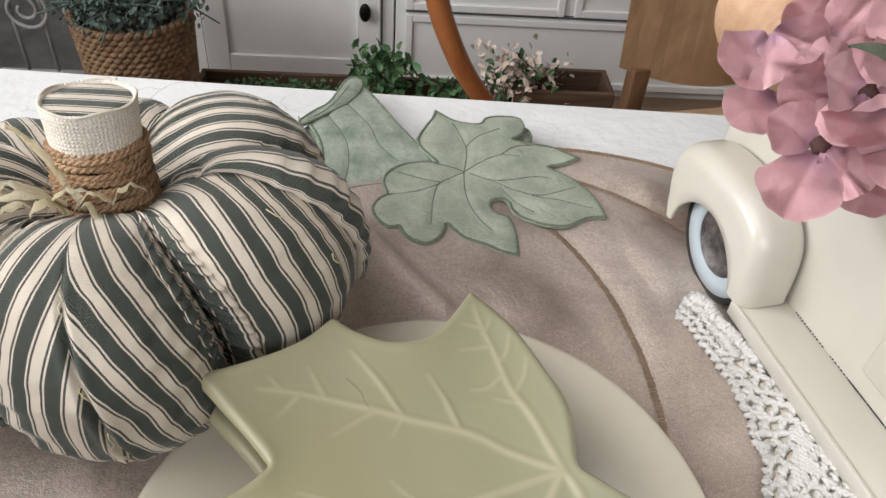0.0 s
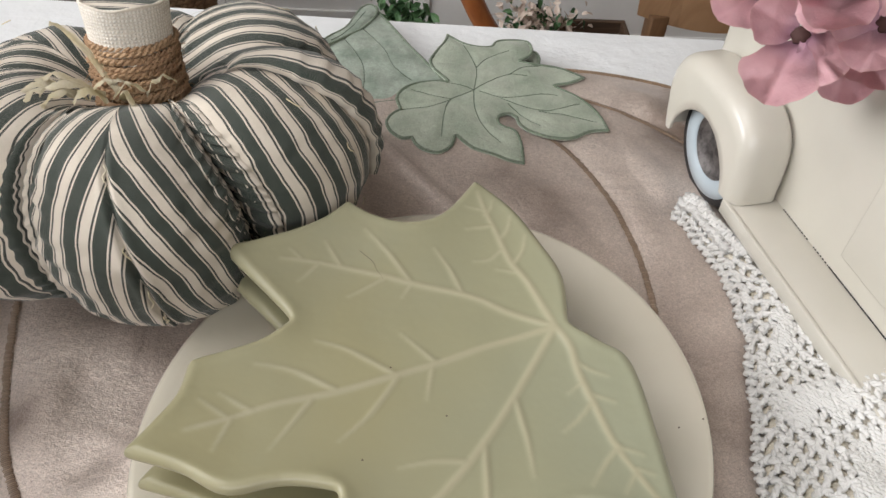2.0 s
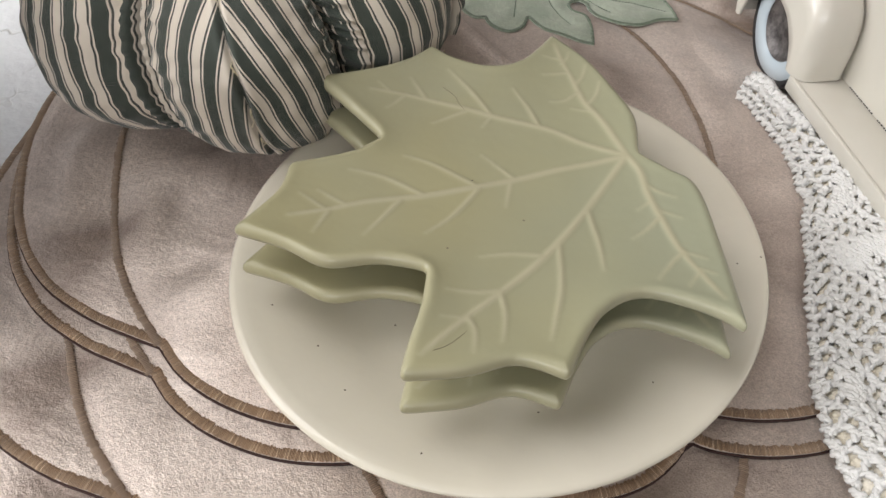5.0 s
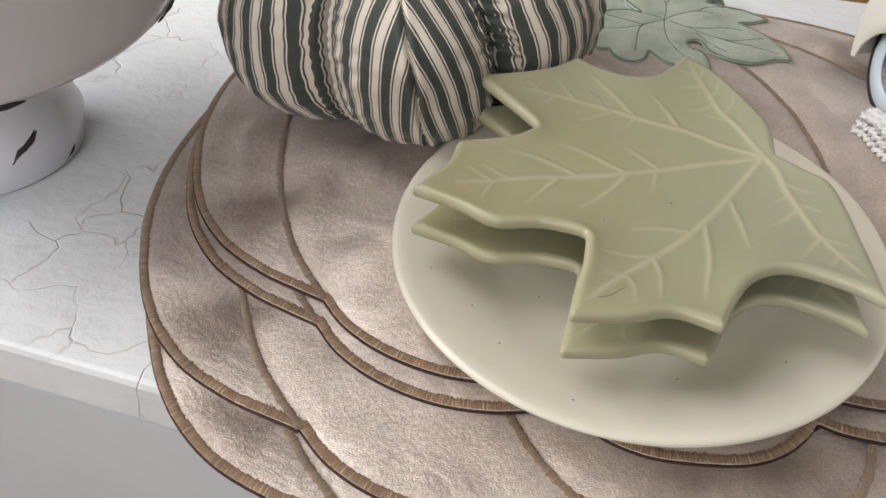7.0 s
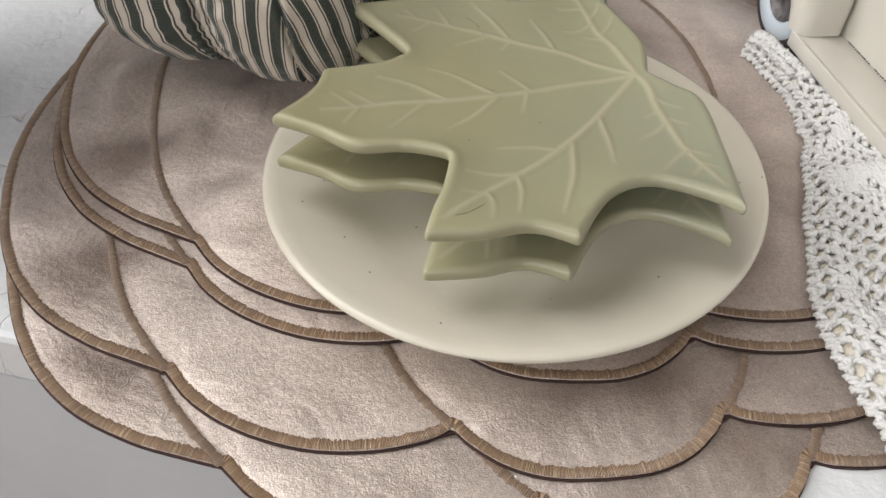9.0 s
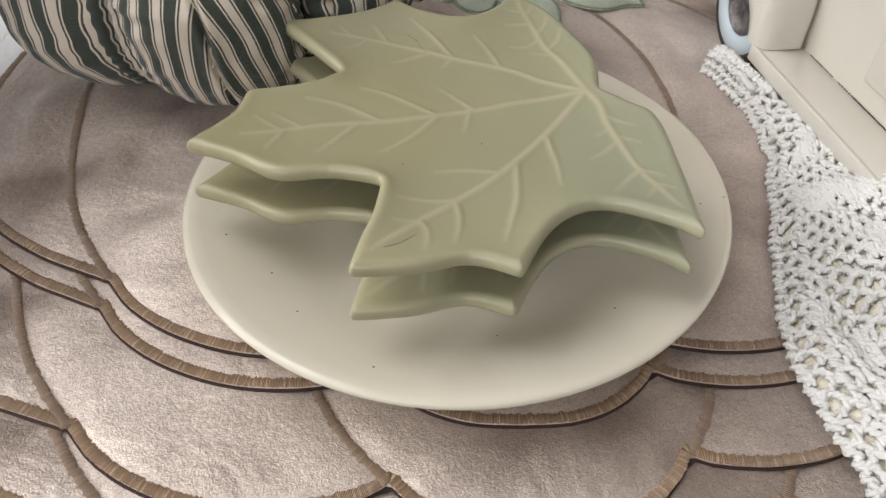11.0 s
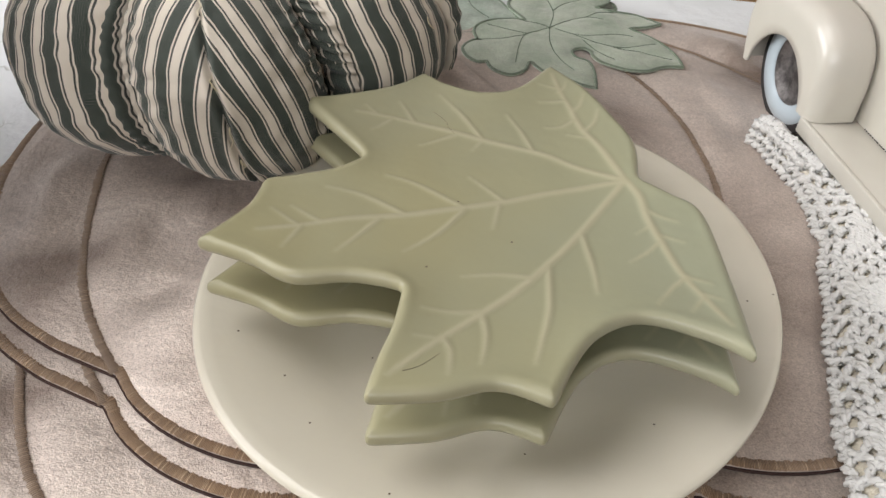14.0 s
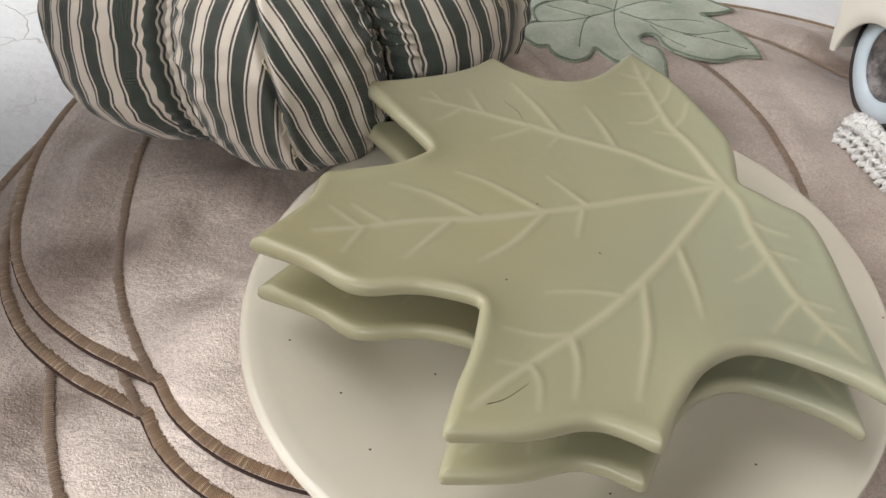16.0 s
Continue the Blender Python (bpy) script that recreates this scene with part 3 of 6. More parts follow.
SCALLOP = resample(scallops(), 0.0007, True)
RIBS = [spline(((-0.1715, 0.035), (-0.192, 0.066), (-0.206, 0.102), (-0.2165, 0.150), (-0.216, 0.200), (-0.195, 0.270), (-0.150, 0.330), (-0.075, 0.378)), 40),
        spline(((-0.0565, 0.001), (-0.071, 0.020), (-0.083, 0.047), (-0.106, 0.115), (-0.116, 0.175), (-0.113, 0.235), (-0.097, 0.290), (-0.062, 0.345), (-0.030, 0.380)), 40)]
RIBS += [r * (-1, 1) for r in RIBS]
RIBS = [resample(r, 0.0008) for r in RIBS]


# a fold pressed into the top mat between the pumpkin and the plate
FOLD = [(-0.0285, 0.3111), (-0.0110, 0.2771), (0.0153, 0.2320)]


# place, turn and height of the four mats, from the top one down
MATS = [(0.0088, 0.0417, 6.16, 0.0100), (0.0086, 0.0271, 5.65, 0.0068), (0.0185, -0.0145, 10.50, 0.0036), (0.0520, -0.0356, 15.87, 0.0004)]


def placemat(name, x, y, rz, z, seed):
    """One velvet pumpkin-shaped mat: cloth, dark backing, stitched edge and ribs."""
    t = thing("placemat", "taupe velvet pumpkin-shaped placemat with bronze stitched edge", "placemat", pose(x, y, z, 0, 0, rz), "stacked placemats")
    lift = 0.0080 if seed == 1 else 0.0050
    coarse = SCALLOP[::5]
    here = pose(x, y, 0, 0, 0, rz)
    above = [pose(*MATS[k][:2], 0, 0, 0, MATS[k][2]).inverted() @ here for k in range(seed - 1)]
    shape = np.vstack([SCALLOP[::24], SCALLOP[:1]])

    def bare(P):
        """1 where the cloth lies open, falling to 0 under the mats on top of it."""
        free = np.ones(len(P))
        for m in above:
            Q = P @ np.array(m.to_2x2()).T + np.array(m.translation)[:2]
            free = np.minimum(free, np.where(inside(Q, shape[:-1]), 0.0, np.clip((near_line(Q, shape) - 0.003) / 0.022, 0, 1)))
        return free

    def sway(P, d):
        wave = np.array([noise.noise(Vector((px * 11, py * 11, seed * 3.7))) for px, py in P])
        crinkle = np.array([noise.noise(Vector((px * 34 + py * 12, py * 20, seed * 1.9 + 5))) for px, py in P])
        lifted = np.clip(np.array([noise.noise(Vector((px * 26 - py * 9, py * 15 + px * 6, seed * 2.3))) for px, py in P]) - 0.05, 0, 1)
        where = np.clip(-P[:, 0] / 0.10, 0.3, 1) * np.clip((0.27 - P[:, 1]) / 0.06, 0.25, 1)
        ridge = np.clip(1 - 2.6 * np.abs(np.array([noise.noise(Vector((px * 8 + py * 5, py * 7 - px * 3, seed * 4.1))) for px, py in P])), 0, 1) ** 2
        billow = 0.0
        if seed == 1:
            W = P @ np.array(here.to_2x2()).T + np.array(here.translation)[:2]
            X, Y = W[:, 0], W[:, 1]
            def fade(v, a, w):
                return np.clip((v - a) / w, 0, 1)
            open_cloth = np.maximum(fade(X, 0.112, 0.02) * fade(Y, 0.27, 0.03) * fade(-Y, -0.50, 0.03), fade(-Y, -0.320, 0.025) * fade(Y, 0.225, 0.03) * fade(X, 0.0, 0.04) * fade(-X, -0.130, 0.03))
            billow = 0.0085 * open_cloth * np.clip(np.array([noise.noise(Vector((px * 27 + py * 9, py * 15 - px * 6, 8.3))) for px, py in W]) + 0.08, 0, 1)
        return (billow + lift * lifted * where + 0.0034 * ridge * np.clip((-P[:, 0] - 0.02) / 0.10, 0.12, 1) + 0.0010 * wave + 0.0010 * crinkle * np.clip((-P[:, 0] - 0.05) / 0.12, 0.25, 1)) * np.clip(d / 0.03, 0, 1) * bare(P)
    def height(P, d):
        rib = np.minimum.reduce([near_line(P, r[::20]) for r in RIBS])
        return 0.0019 + (0.0012 + 0.0008 * bare(P)) * (1 - np.exp(-np.maximum(np.minimum(rib, d) - 0.0030, 0) / 0.006)) + sway(P, d) + (0.0036 * np.exp(-(near_line(P, FOLD) / 0.0042) ** 2) if seed == 1 else 0.0)
    bm = bmesh.new()
    P, d, up = slab(bm, coarse, 0.0042, (0.003, 0.0055, 0.009), height, 0.0014)
    part("cloth", finish(bm), M_VELVET, t)
    bm = bmesh.new()
    o = coarse[::2]
    tn = np.roll(o, -1, axis=0) - np.roll(o, 1, axis=0)
    tn /= np.linalg.norm(tn, axis=1)[:, None]
    # set out past the edge to draw the mat's dark shadow line
    o = o + np.stack([-tn[:, 1], tn[:, 0]], 1) * 0.0008
    a = [bm.verts.new((*p, 0.0012)) for p in o]
    b = [bm.verts.new((*p, -0.0001)) for p in o]
    bm.faces.new(a), bm.faces.new(b[::-1])
    for k in range(len(o)):
        bm.faces.new((a[k - 1], a[k], b[k], b[k - 1]))
    part("backing", finish(bm, False), M_BACKING, t, "dark brown backing cloth that also draws the edge shadow")
    bm = bmesh.new()
    band(bm, SCALLOP, 0.0045, 0.0005, True, 0.0007, lambda p: 0.0026, -0.9)
    part("stitched_edge", finish(bm), M_GOLD, t, "bronze satin-stitched edge")
    for r in RIBS:
        bm = bmesh.new()
        rise = sway(r, near_line(r, np.vstack([coarse, coarse[:1]])))
        band(bm, r, 0.0037, 0.0004, False, 0.0005, zrow=0.0028 + rise)
        part("stitched_rib", finish(bm), M_RIB, t, "brown stitched rib line")
    return t


_, _, mat2, mat1 = (placemat("placemat", *MATS[k], k + 1) for k in (3, 2, 1, 0))


# green stem and leaf sewn to the top mat, and the stem of the mat below it
STEM = [[(-0.067, 0.528), (-0.059, 0.519), (-0.048, 0.500), (-0.033, 0.470), (-0.019, 0.445), (-0.006, 0.419)], [(-0.006, 0.419), (-0.026, 0.412), (-0.041, 0.390)],
        [(-0.041, 0.390), (-0.053, 0.387), (-0.063, 0.383), (-0.069, 0.372)], [(-0.069, 0.372), (-0.079, 0.385), (-0.091, 0.395)],
        [(-0.091, 0.395), (-0.086, 0.412), (-0.085, 0.425), (-0.089, 0.443), (-0.096, 0.459), (-0.101, 0.465)], [(-0.101, 0.465), (-0.086, 0.493), (-0.067, 0.528)]]
ROLL = [[(-0.105, 0.464), (-0.096, 0.478), (-0.086, 0.490), (-0.080, 0.507), (-0.075, 0.525), (-0.067, 0.532), (-0.060, 0.524), (-0.062, 0.508), (-0.070, 0.491), (-0.082, 0.477), (-0.095, 0.463), (-0.103, 0.458), (-0.105, 0.464)]]
# the leaf's lobes, from notch to tip to notch
VINE = [[(-0.003, 0.485), (0.012, 0.471), (0.029, 0.468), (0.036, 0.477), (0.048, 0.480), (0.061, 0.478), (0.064, 0.467), (0.061, 0.456), (0.052, 0.448)],
        [(0.052, 0.448), (0.065, 0.444), (0.082, 0.440), (0.100, 0.427)], [(0.100, 0.427), (0.088, 0.419), (0.075, 0.415)],
        [(0.075, 0.415), (0.089, 0.403), (0.098, 0.391), (0.104, 0.377), (0.107, 0.360)],
        [(0.107, 0.360), (0.094, 0.358), (0.081, 0.350), (0.069, 0.349), (0.059, 0.352), (0.049, 0.358), (0.044, 0.366), (0.043, 0.372), (0.039, 0.376), (0.033, 0.374), (0.031, 0.368), (0.034, 0.362), (0.042, 0.357), (0.045, 0.343), (0.045, 0.320)],
        [(0.045, 0.320), (0.035, 0.323), (0.025, 0.329), (0.011, 0.336), (0.001, 0.349)], [(0.001, 0.349), (-0.002, 0.337), (-0.011, 0.329), (-0.021, 0.332), (-0.027, 0.339), (-0.029, 0.345)],
        [(-0.029, 0.345), (-0.036, 0.344), (-0.044, 0.352), (-0.047, 0.363), (-0.043, 0.373), (-0.038, 0.378)], [(-0.038, 0.378), (-0.041, 0.392), (-0.037, 0.404), (-0.028, 0.412), (-0.015, 0.416), (-0.004, 0.416)],
        [(-0.004, 0.416), (-0.011, 0.427), (-0.016, 0.436), (-0.017, 0.446), (-0.011, 0.462), (-0.006, 0.473), (-0.003, 0.485)]]
VEINS_VINE = [((0.015, 0.404), (0.018, 0.435), (0.009, 0.468)), ((0.018, 0.435), (0.027, 0.449), (0.045, 0.461)), ((0.015, 0.404), (0.029, 0.418), (0.043, 0.427), (0.056, 0.425)),
              ((0.043, 0.427), (0.054, 0.438), (0.066, 0.442)), ((0.019, 0.403), (0.036, 0.396), (0.065, 0.402), (0.076, 0.400)), ((0.034, 0.395), (0.062, 0.381), (0.091, 0.391)),
              ((0.039, 0.389), (0.048, 0.373), (0.060, 0.363)), ((0.060, 0.380), (0.080, 0.376), (0.100, 0.369)), ((0.015, 0.404), (0.015, 0.380), (0.021, 0.357), (0.031, 0.342)),
              ((0.015, 0.404), (-0.002, 0.391), (-0.007, 0.372), (-0.009, 0.346)), ((-0.002, 0.391), (-0.017, 0.381), (-0.038, 0.378)), ((-0.002, 0.392), (-0.015, 0.395), (-0.031, 0.403)), ((0.015, 0.404), (0.007, 0.410), (-0.004, 0.414))]


def applique(outl, name, z, veins, parent, label, puff=0.0016):
    o = resample(np.vstack([spline(arc, 10)[:-1] for arc in outl]), 0.0009, True)
    lines = [resample(spline(v, 8), 0.002) for v in veins]
    def height(P, d):
        vd = np.minimum.reduce([near_line(P, q) for q in lines])
        return z + puff * (1 - np.exp(-d / 0.005)) - 0.0008 * np.exp(-(vd / 0.0020) ** 2) + 0.0009 * np.array([noise.noise(Vector((x * 42, y * 42, 1.0))) + 0.5 * noise.noise(Vector((x * 110, y * 110, 4.0))) for x, y in P]) * np.clip(d / 0.004, 0, 1)
    bm = bmesh.new()
    slab(bm, o[::2], 0.0025, (0.0015, 0.004), height, 0.0012)
    ob = part(name, finish(bm), M_SAGE if name == "vine_leaf" else M_SATIN, parent, label)
    bm = bmesh.new()
    turn = np.sum(o[:, 0] * np.roll(o[:, 1], -1) - np.roll(o[:, 0], -1) * o[:, 1])
    band(bm, o, 0.0025, 0.0007, True, 0.0008, lambda p: z + 0.0006, 0.7 if turn > 0 else -0.7)
    part("stitched_edge", finish(bm), M_SAGE_EDGE, ob, "dark green stitched edge")
    for q in lines:
        bm = bmesh.new()
        qq = resample(q, 0.0022)
        hq = height(qq, near_line(qq, np.vstack([o, o[:1]])))
        for i in range(0, len(qq) - 1):
            a, b = qq[i], qq[i] + (qq[i + 1] - qq[i]) * 0.72
            tube(bm, [(*a, hq[i] + 0.0001), (*((a + b) / 2), hq[i] + 0.0004), (*b, hq[i + 1] + 0.0001)], 0.00036, 5)
        part("stitch_line", finish(bm), M_STITCH, ob)
    return ob


inv = pose(0.0088, 0.0417, 0.0100, 0, 0, 6.16).inverted()


def to_mat(pts):
    return [tuple((inv @ Vector((x, y, 0.0)))[:2]) for x, y in pts]


def shifted(arcs, dx, dy):
    return [[(x + dx, y + dy) for x, y in arc] for arc in arcs]


STEM_LINES = [((-0.086, 0.478), (-0.069, 0.442), (-0.065, 0.415), (-0.066, 0.393), (-0.068, 0.379)), ((-0.072, 0.492), (-0.054, 0.464), (-0.044, 0.436), (-0.030, 0.417))]
ROLL_LINE = [((-0.094, 0.470), (-0.080, 0.489), (-0.070, 0.518))]
applique([to_mat(a) for a in STEM], "stem", 0.0033, [to_mat(v) for v in STEM_LINES], mat1, "sage green satin stem")
applique([to_mat(a) for a in ROLL], "rolled_stem_end", 0.0046, [to_mat(v) for v in ROLL_LINE], mat1, "rolled sage satin stem end", 0.0024)
applique([to_mat(a) for a in VINE], "vine_leaf", 0.0052, [to_mat(v) for v in VEINS_VINE], mat1, "sage green quilted leaf")
inv = pose(0.0086, 0.0271, 0.0068, 0, 0, 5.65).inverted()
applique([to_mat(a) for a in shifted(STEM, -0.004, -0.010)], "stem", 0.0016, [to_mat(a) for a in shifted(STEM_LINES, -0.004, -0.010)], mat2, "sage green satin stem", 0.0006)
applique([to_mat(a) for a in shifted(VINE, 0.006, -0.006)], "vine_leaf", 0.0032, [to_mat(a) for a in shifted(VEINS_VINE, 0.006, -0.006)], mat2, "sage green quilted leaf", 0.0006)


# ---- dinner plate ----
def plate_edge(a):
    return (0.1258 - 0.0011 * math.cos(a) - 0.0010 * math.sin(a) - 0.0032 * math.cos(2 * a) + 0.0045 * math.sin(2 * a) - 0.0004 * math.sin(3 * a)) / 0.1265


def build_plate():
    bm = bmesh.new()
    prof = [(0.0, 0.0065), (0.030, 0.0064), (0.060, 0.0066), (0.074, 0.0074), (0.084, 0.0100), (0.094, 0.0142), (0.108, 0.0187), (0.119, 0.0214), (0.1235, 0.0222), (0.1258, 0.0219), (0.1267, 0.0206),
            (0.1262, 0.0192), (0.1240, 0.0178), (0.112, 0.0140), (0.096, 0.0085), (0.082, 0.0045), (0.074, 0.0022), (0.0725, 0.0), (0.068, 0.0), (0.066, 0.0022), (0.0, 0.0026)]
    lathe(bm, prof, 144, plate_edge)
    ob = part("dinner_plate", finish(bm), M_PLATE)
    ob.matrix_world = pose(-0.015, 0.119, 0.0136)
    return tagged(ob, "ivory glazed stoneware dinner plate on the placemats", "plate")


build_plate()


# ---- leaf plates ----
# the rim from corner to corner, in millimetres
LEAF = [[(-163, -66), (-154, -51), (-149, -40), (-148, -25)], [(-148, -25), (-133, -19), (-121, -13), (-111, -3)], [(-111, -3), (-123, 11), (-136, 25), (-149, 39)],
        [(-149, 39), (-137, 42), (-117, 51), (-104, 60), (-94, 72)], [(-94, 72), (-82, 63), (-65, 58), (-48, 65), (-32, 90)], [(-32, 90), (-15, 70), (-3, 46), (5, 24), (4, -2)],
        [(4, -2), (16, -11), (27, -22), (31, -60), (33, -97)], [(33, -97), (21, -89), (-2, -83), (-17, -91), (-26, -105), (-33, -123)], [(-33, -123), (-43, -119), (-53, -118), (-68, -124), (-91, -128)],
        [(-91, -128), (-89, -112), (-86, -96), (-85, -78)], [(-85, -78), (-104, -76), (-124, -80), (-141, -72), (-163, -66)]]
VEIN_U = [[(-2, -4), (-21, 5), (-36, 14), (-62, 21), (-80, 26), (-105, 31), (-120, 32)], [(-62, 21), (-72, 37), (-84, 52)], [(-40, 16), (-45, 29), (-52, 42)], [(-62, 21), (-66, 13)], [(-94, 30), (-102, 44)],
          [(-73, 24), (-89, 12)], [(-110, 31), (-117, 38)], [(-103, 31), (-111, 19)]]
VEIN_L = [[(-2, -4), (-15, -8), (-33, -14), (-51, -22), (-67, -28), (-90, -37), (-111, -43), (-127, -50), (-142, -56)], [(-51, -22), (-66, -7)], [(-67, -28), (-86, -17), (-100, -13)], [(-90, -36), (-107, -28), (-122, -26)],
          [(-120, -47), (-133, -40)], [(-129, -50), (-140, -43)], [(-53, -23), (-55, -39)], [(-66, -28), (-76, -46), (-87, -59)], [(-98, -39), (-105, -52), (-111, -63)], [(-127, -50), (-131, -64)]]
VEIN_B = [[(-2, -4), (-9, -16), (-21, -37), (-32, -55), (-44, -72), (-57, -87), (-68, -99), (-77, -110), (-84, -119)], [(-21, -38), (-18, -56), (-17, -72)], [(-34, -57), (-34, -81), (-37, -98), (-39, -108)],
          [(-40, -66), (-52, -66), (-65, -69)], [(-57, -86), (-67, -88), (-77, -88)], [(-57, -87), (-55, -97), (-56, -110)], [(-69, -100), (-66, -106), (-66, -116)], [(-69, -101), (-78, -101)]]
VEIN_R = [[(-2, -4), (3, -14), (5, -27), (9, -42), (14, -60), (21, -75), (26, -84)], [(4, -21), (10, -26), (16, -29)], [(7, -36), (17, -41)], [(8, -41), (2, -48), (-4, -53)], [(6, -31), (0, -36)],
          [(15, -60), (9, -67), (3, -76)], [(14, -60), (23, -64)], [(18, -69), (25, -72)], [(19, -71), (14, -79)]]
VEIN_T = [[(-2, -4), (-6, 7), (-11, 21), (-18, 35), (-23, 52), (-28, 67), (-31, 79)], [(-21, 42), (-27, 36), (-34, 35)], [(-14, 27), (-24, 30)], [(-25, 57), (-37, 55)], [(-29, 67), (-37, 69)],
          [(-17, 32), (-12, 40), (-10, 50)], [(-22, 48), (-18, 54), (-16, 63)], [(-28, 64), (-25, 68), (-24, 73)]]
HUB = (-0.060, -0.020)


def ring_foot(top, bottom):
    bm = bmesh.new()
    lathe(bm, [(0.034, top), (0.0325, bottom + 0.0008), (0.0315, bottom), (0.028, bottom), (0.0265, bottom + 0.0008), (0.025, top)], 48)
    return finish(bm)


def sag(P, tris, d, reach):
    """How far a skin held at its rim hangs through: 0 at the rim, towards 1 farther in than the reach."""
    T = np.array(tris)
    i, j = np.r_[T[:, 0], T[:, 1], T[:, 2]], np.r_[T[:, 1], T[:, 2], T[:, 0]]
    n = len(P)
    w = 1.0 / np.maximum(np.sum((P[i] - P[j]) ** 2, axis=1), 1e-8)
    total = np.bincount(i, w, n) + np.bincount(j, w, n)
    k = (np.bincount(i, minlength=n) + np.bincount(j, minlength=n)) / 4 / reach ** 2
    u = 1 - np.exp(-d / reach)
    for _ in range(500):
        u = np.where(d < 1e-6, 0.0, (np.bincount(i, w * u[j], n) + np.bincount(j, w * u[i], n) + k) / (total + k))
    return u


def build_leaf_plate():
    arcs = [spline(np.array(a) / 1000.0, 10)[:-1] for a in LEAF]
    o = resample(np.vstack(arcs), 0.0010, True)
    for _ in range(9):
        o = 0.25 * np.roll(o, 1, axis=0) + 0.5 * o + 0.25 * np.roll(o, -1, axis=0)
    P, tris, closed = fill(o, 0.00105, (0.0005, 0.0011, 0.0018, 0.0027, 0.0036))
    d = near_line(P, closed)
    # a shallow dish whose wall climbs towards the rim
    uneven = np.array([noise.noise(Vector((x * 22, y * 22, 3.0))) + 0.4 * noise.noise(Vector((x * 60, y * 60, 8.0))) for x, y in P])
    floor_z = 0.0136 - 0.0062 * sag(P, tris, d, 0.022) + 0.00045 * uneven * np.clip(d / 0.01, 0, 1)
    veins, tone = np.zeros(len(P)), np.zeros(len(P))
    for group in (VEIN_L, VEIN_U, VEIN_T, VEIN_B, VEIN_R):
        for i, v in enumerate(group):
            line = spline(np.array(v) / 1000.0, 6)
            dist = near_line(P, line)
            tip = np.linalg.norm(P - line[-1], axis=1)
            taper = np.clip(tip / (0.050 if i == 0 else 0.020), 0.35, 1)
            w = (0.0016 if i == 0 else 0.00125) * (0.55 + 0.45 * taper)
            soft = 0.5 + 0.5 * np.clip(tip / 0.006, 0.2, 1)
            veins = np.maximum(veins, np.exp(-(dist / w) ** 2.4) * taper ** 0.6 * soft)
            tone = np.maximum(tone, np.exp(-(dist / (w * 1.05)) ** 4) * soft * (0.9 if i == 0 else 0.72))
    lip = 0.0001 * np.exp(-((d - 0.0030) / 0.0022) ** 2)
    edge = -0.0034 * (1 - np.sqrt(np.clip(1 - (1 - np.clip(d / 0.0044, 0, 1)) ** 2, 0, 1)))
    z = floor_z + lip + edge + 0.00045 * veins
    belly = np.clip((d - 0.005) / 0.015, 0, 1)
    under = floor_z - 0.0070 - 0.0090 * belly ** 2 * (3 - 2 * belly) + 0.0026 * (1 - np.sqrt(np.clip(1 - (1 - np.clip(d / 0.0036, 0, 1)) ** 2, 0, 1)))
    bm = bmesh.new()
    bm.verts.layers.float.new("vein")
    up = [bm.verts.new((x, y, h)) for (x, y), h in zip(P, z)]
    dn = [bm.verts.new((x, y, h)) for (x, y), h in zip(P, under)]
    count = {}
    for f in tris:
        bm.faces.new([up[i] for i in f])
        bm.faces.new([dn[i] for i in reversed(f)])
        for a, b in zip(f, f[1:] + f[:1]):
            count[(a, b)] = 1
    for a, b in count:
        if (b, a) not in count:
            bm.faces.new((up[b], up[a], dn[a], dn[b]))
    thin = np.array([0.75 + 0.5 * noise.noise(Vector((x * 70, y * 70, 5.0))) for x, y in P]) * np.exp(-((d - 0.0006) / 0.0016) ** 2)
    mark(bm, up, np.clip(tone + 0.55 * thin, 0, 1))
    mark(bm, dn, 0.45 * np.exp(-(d / 0.0016) ** 2))
    t = thing("leaf_plate", "sage green glazed maple leaf plate with raised veins", "plate", pose(0.036, 0.138, 0.0646, 0, 0, 0), "stacked leaf plates")
    part("dish", finish(bm), M_LEAF, t)
    for line in (((-0.086, 0.039), (-0.080, 0.033), (-0.078, 0.028), (-0.075, 0.023)), ((-0.080, -0.117), (-0.075, -0.114), (-0.069, -0.107))):
        bm = bmesh.new()
        pts = []
        for x, y in spline(line, 6):
            k = int(np.argmin((P[:, 0] - x) ** 2 + (P[:, 1] - y) ** 2))
            pts.append((x, y, z[k] + 0.00002))
        tube(bm, pts, lambda q: 0.00011 * (1 - 0.6 * q), 5)
        part("hair_crack", finish(bm), M_BACKING, t, "fine dark hair crack")
    return t


leaf_plate = build_leaf_plate()
lower_plate = copy_thing(leaf_plate, pose(0.036, 0.138, 0.0473, 0.7, -1.5, 0))
for piece in list(lower_plate.children):
    if piece.name.startswith("hair_crack"):
        bpy.data.objects.remove(piece)
foot = part("foot_ring", ring_foot(-0.0050, -0.0266), M_LEAF, lower_plate)
foot.location = (*HUB, 0.0)


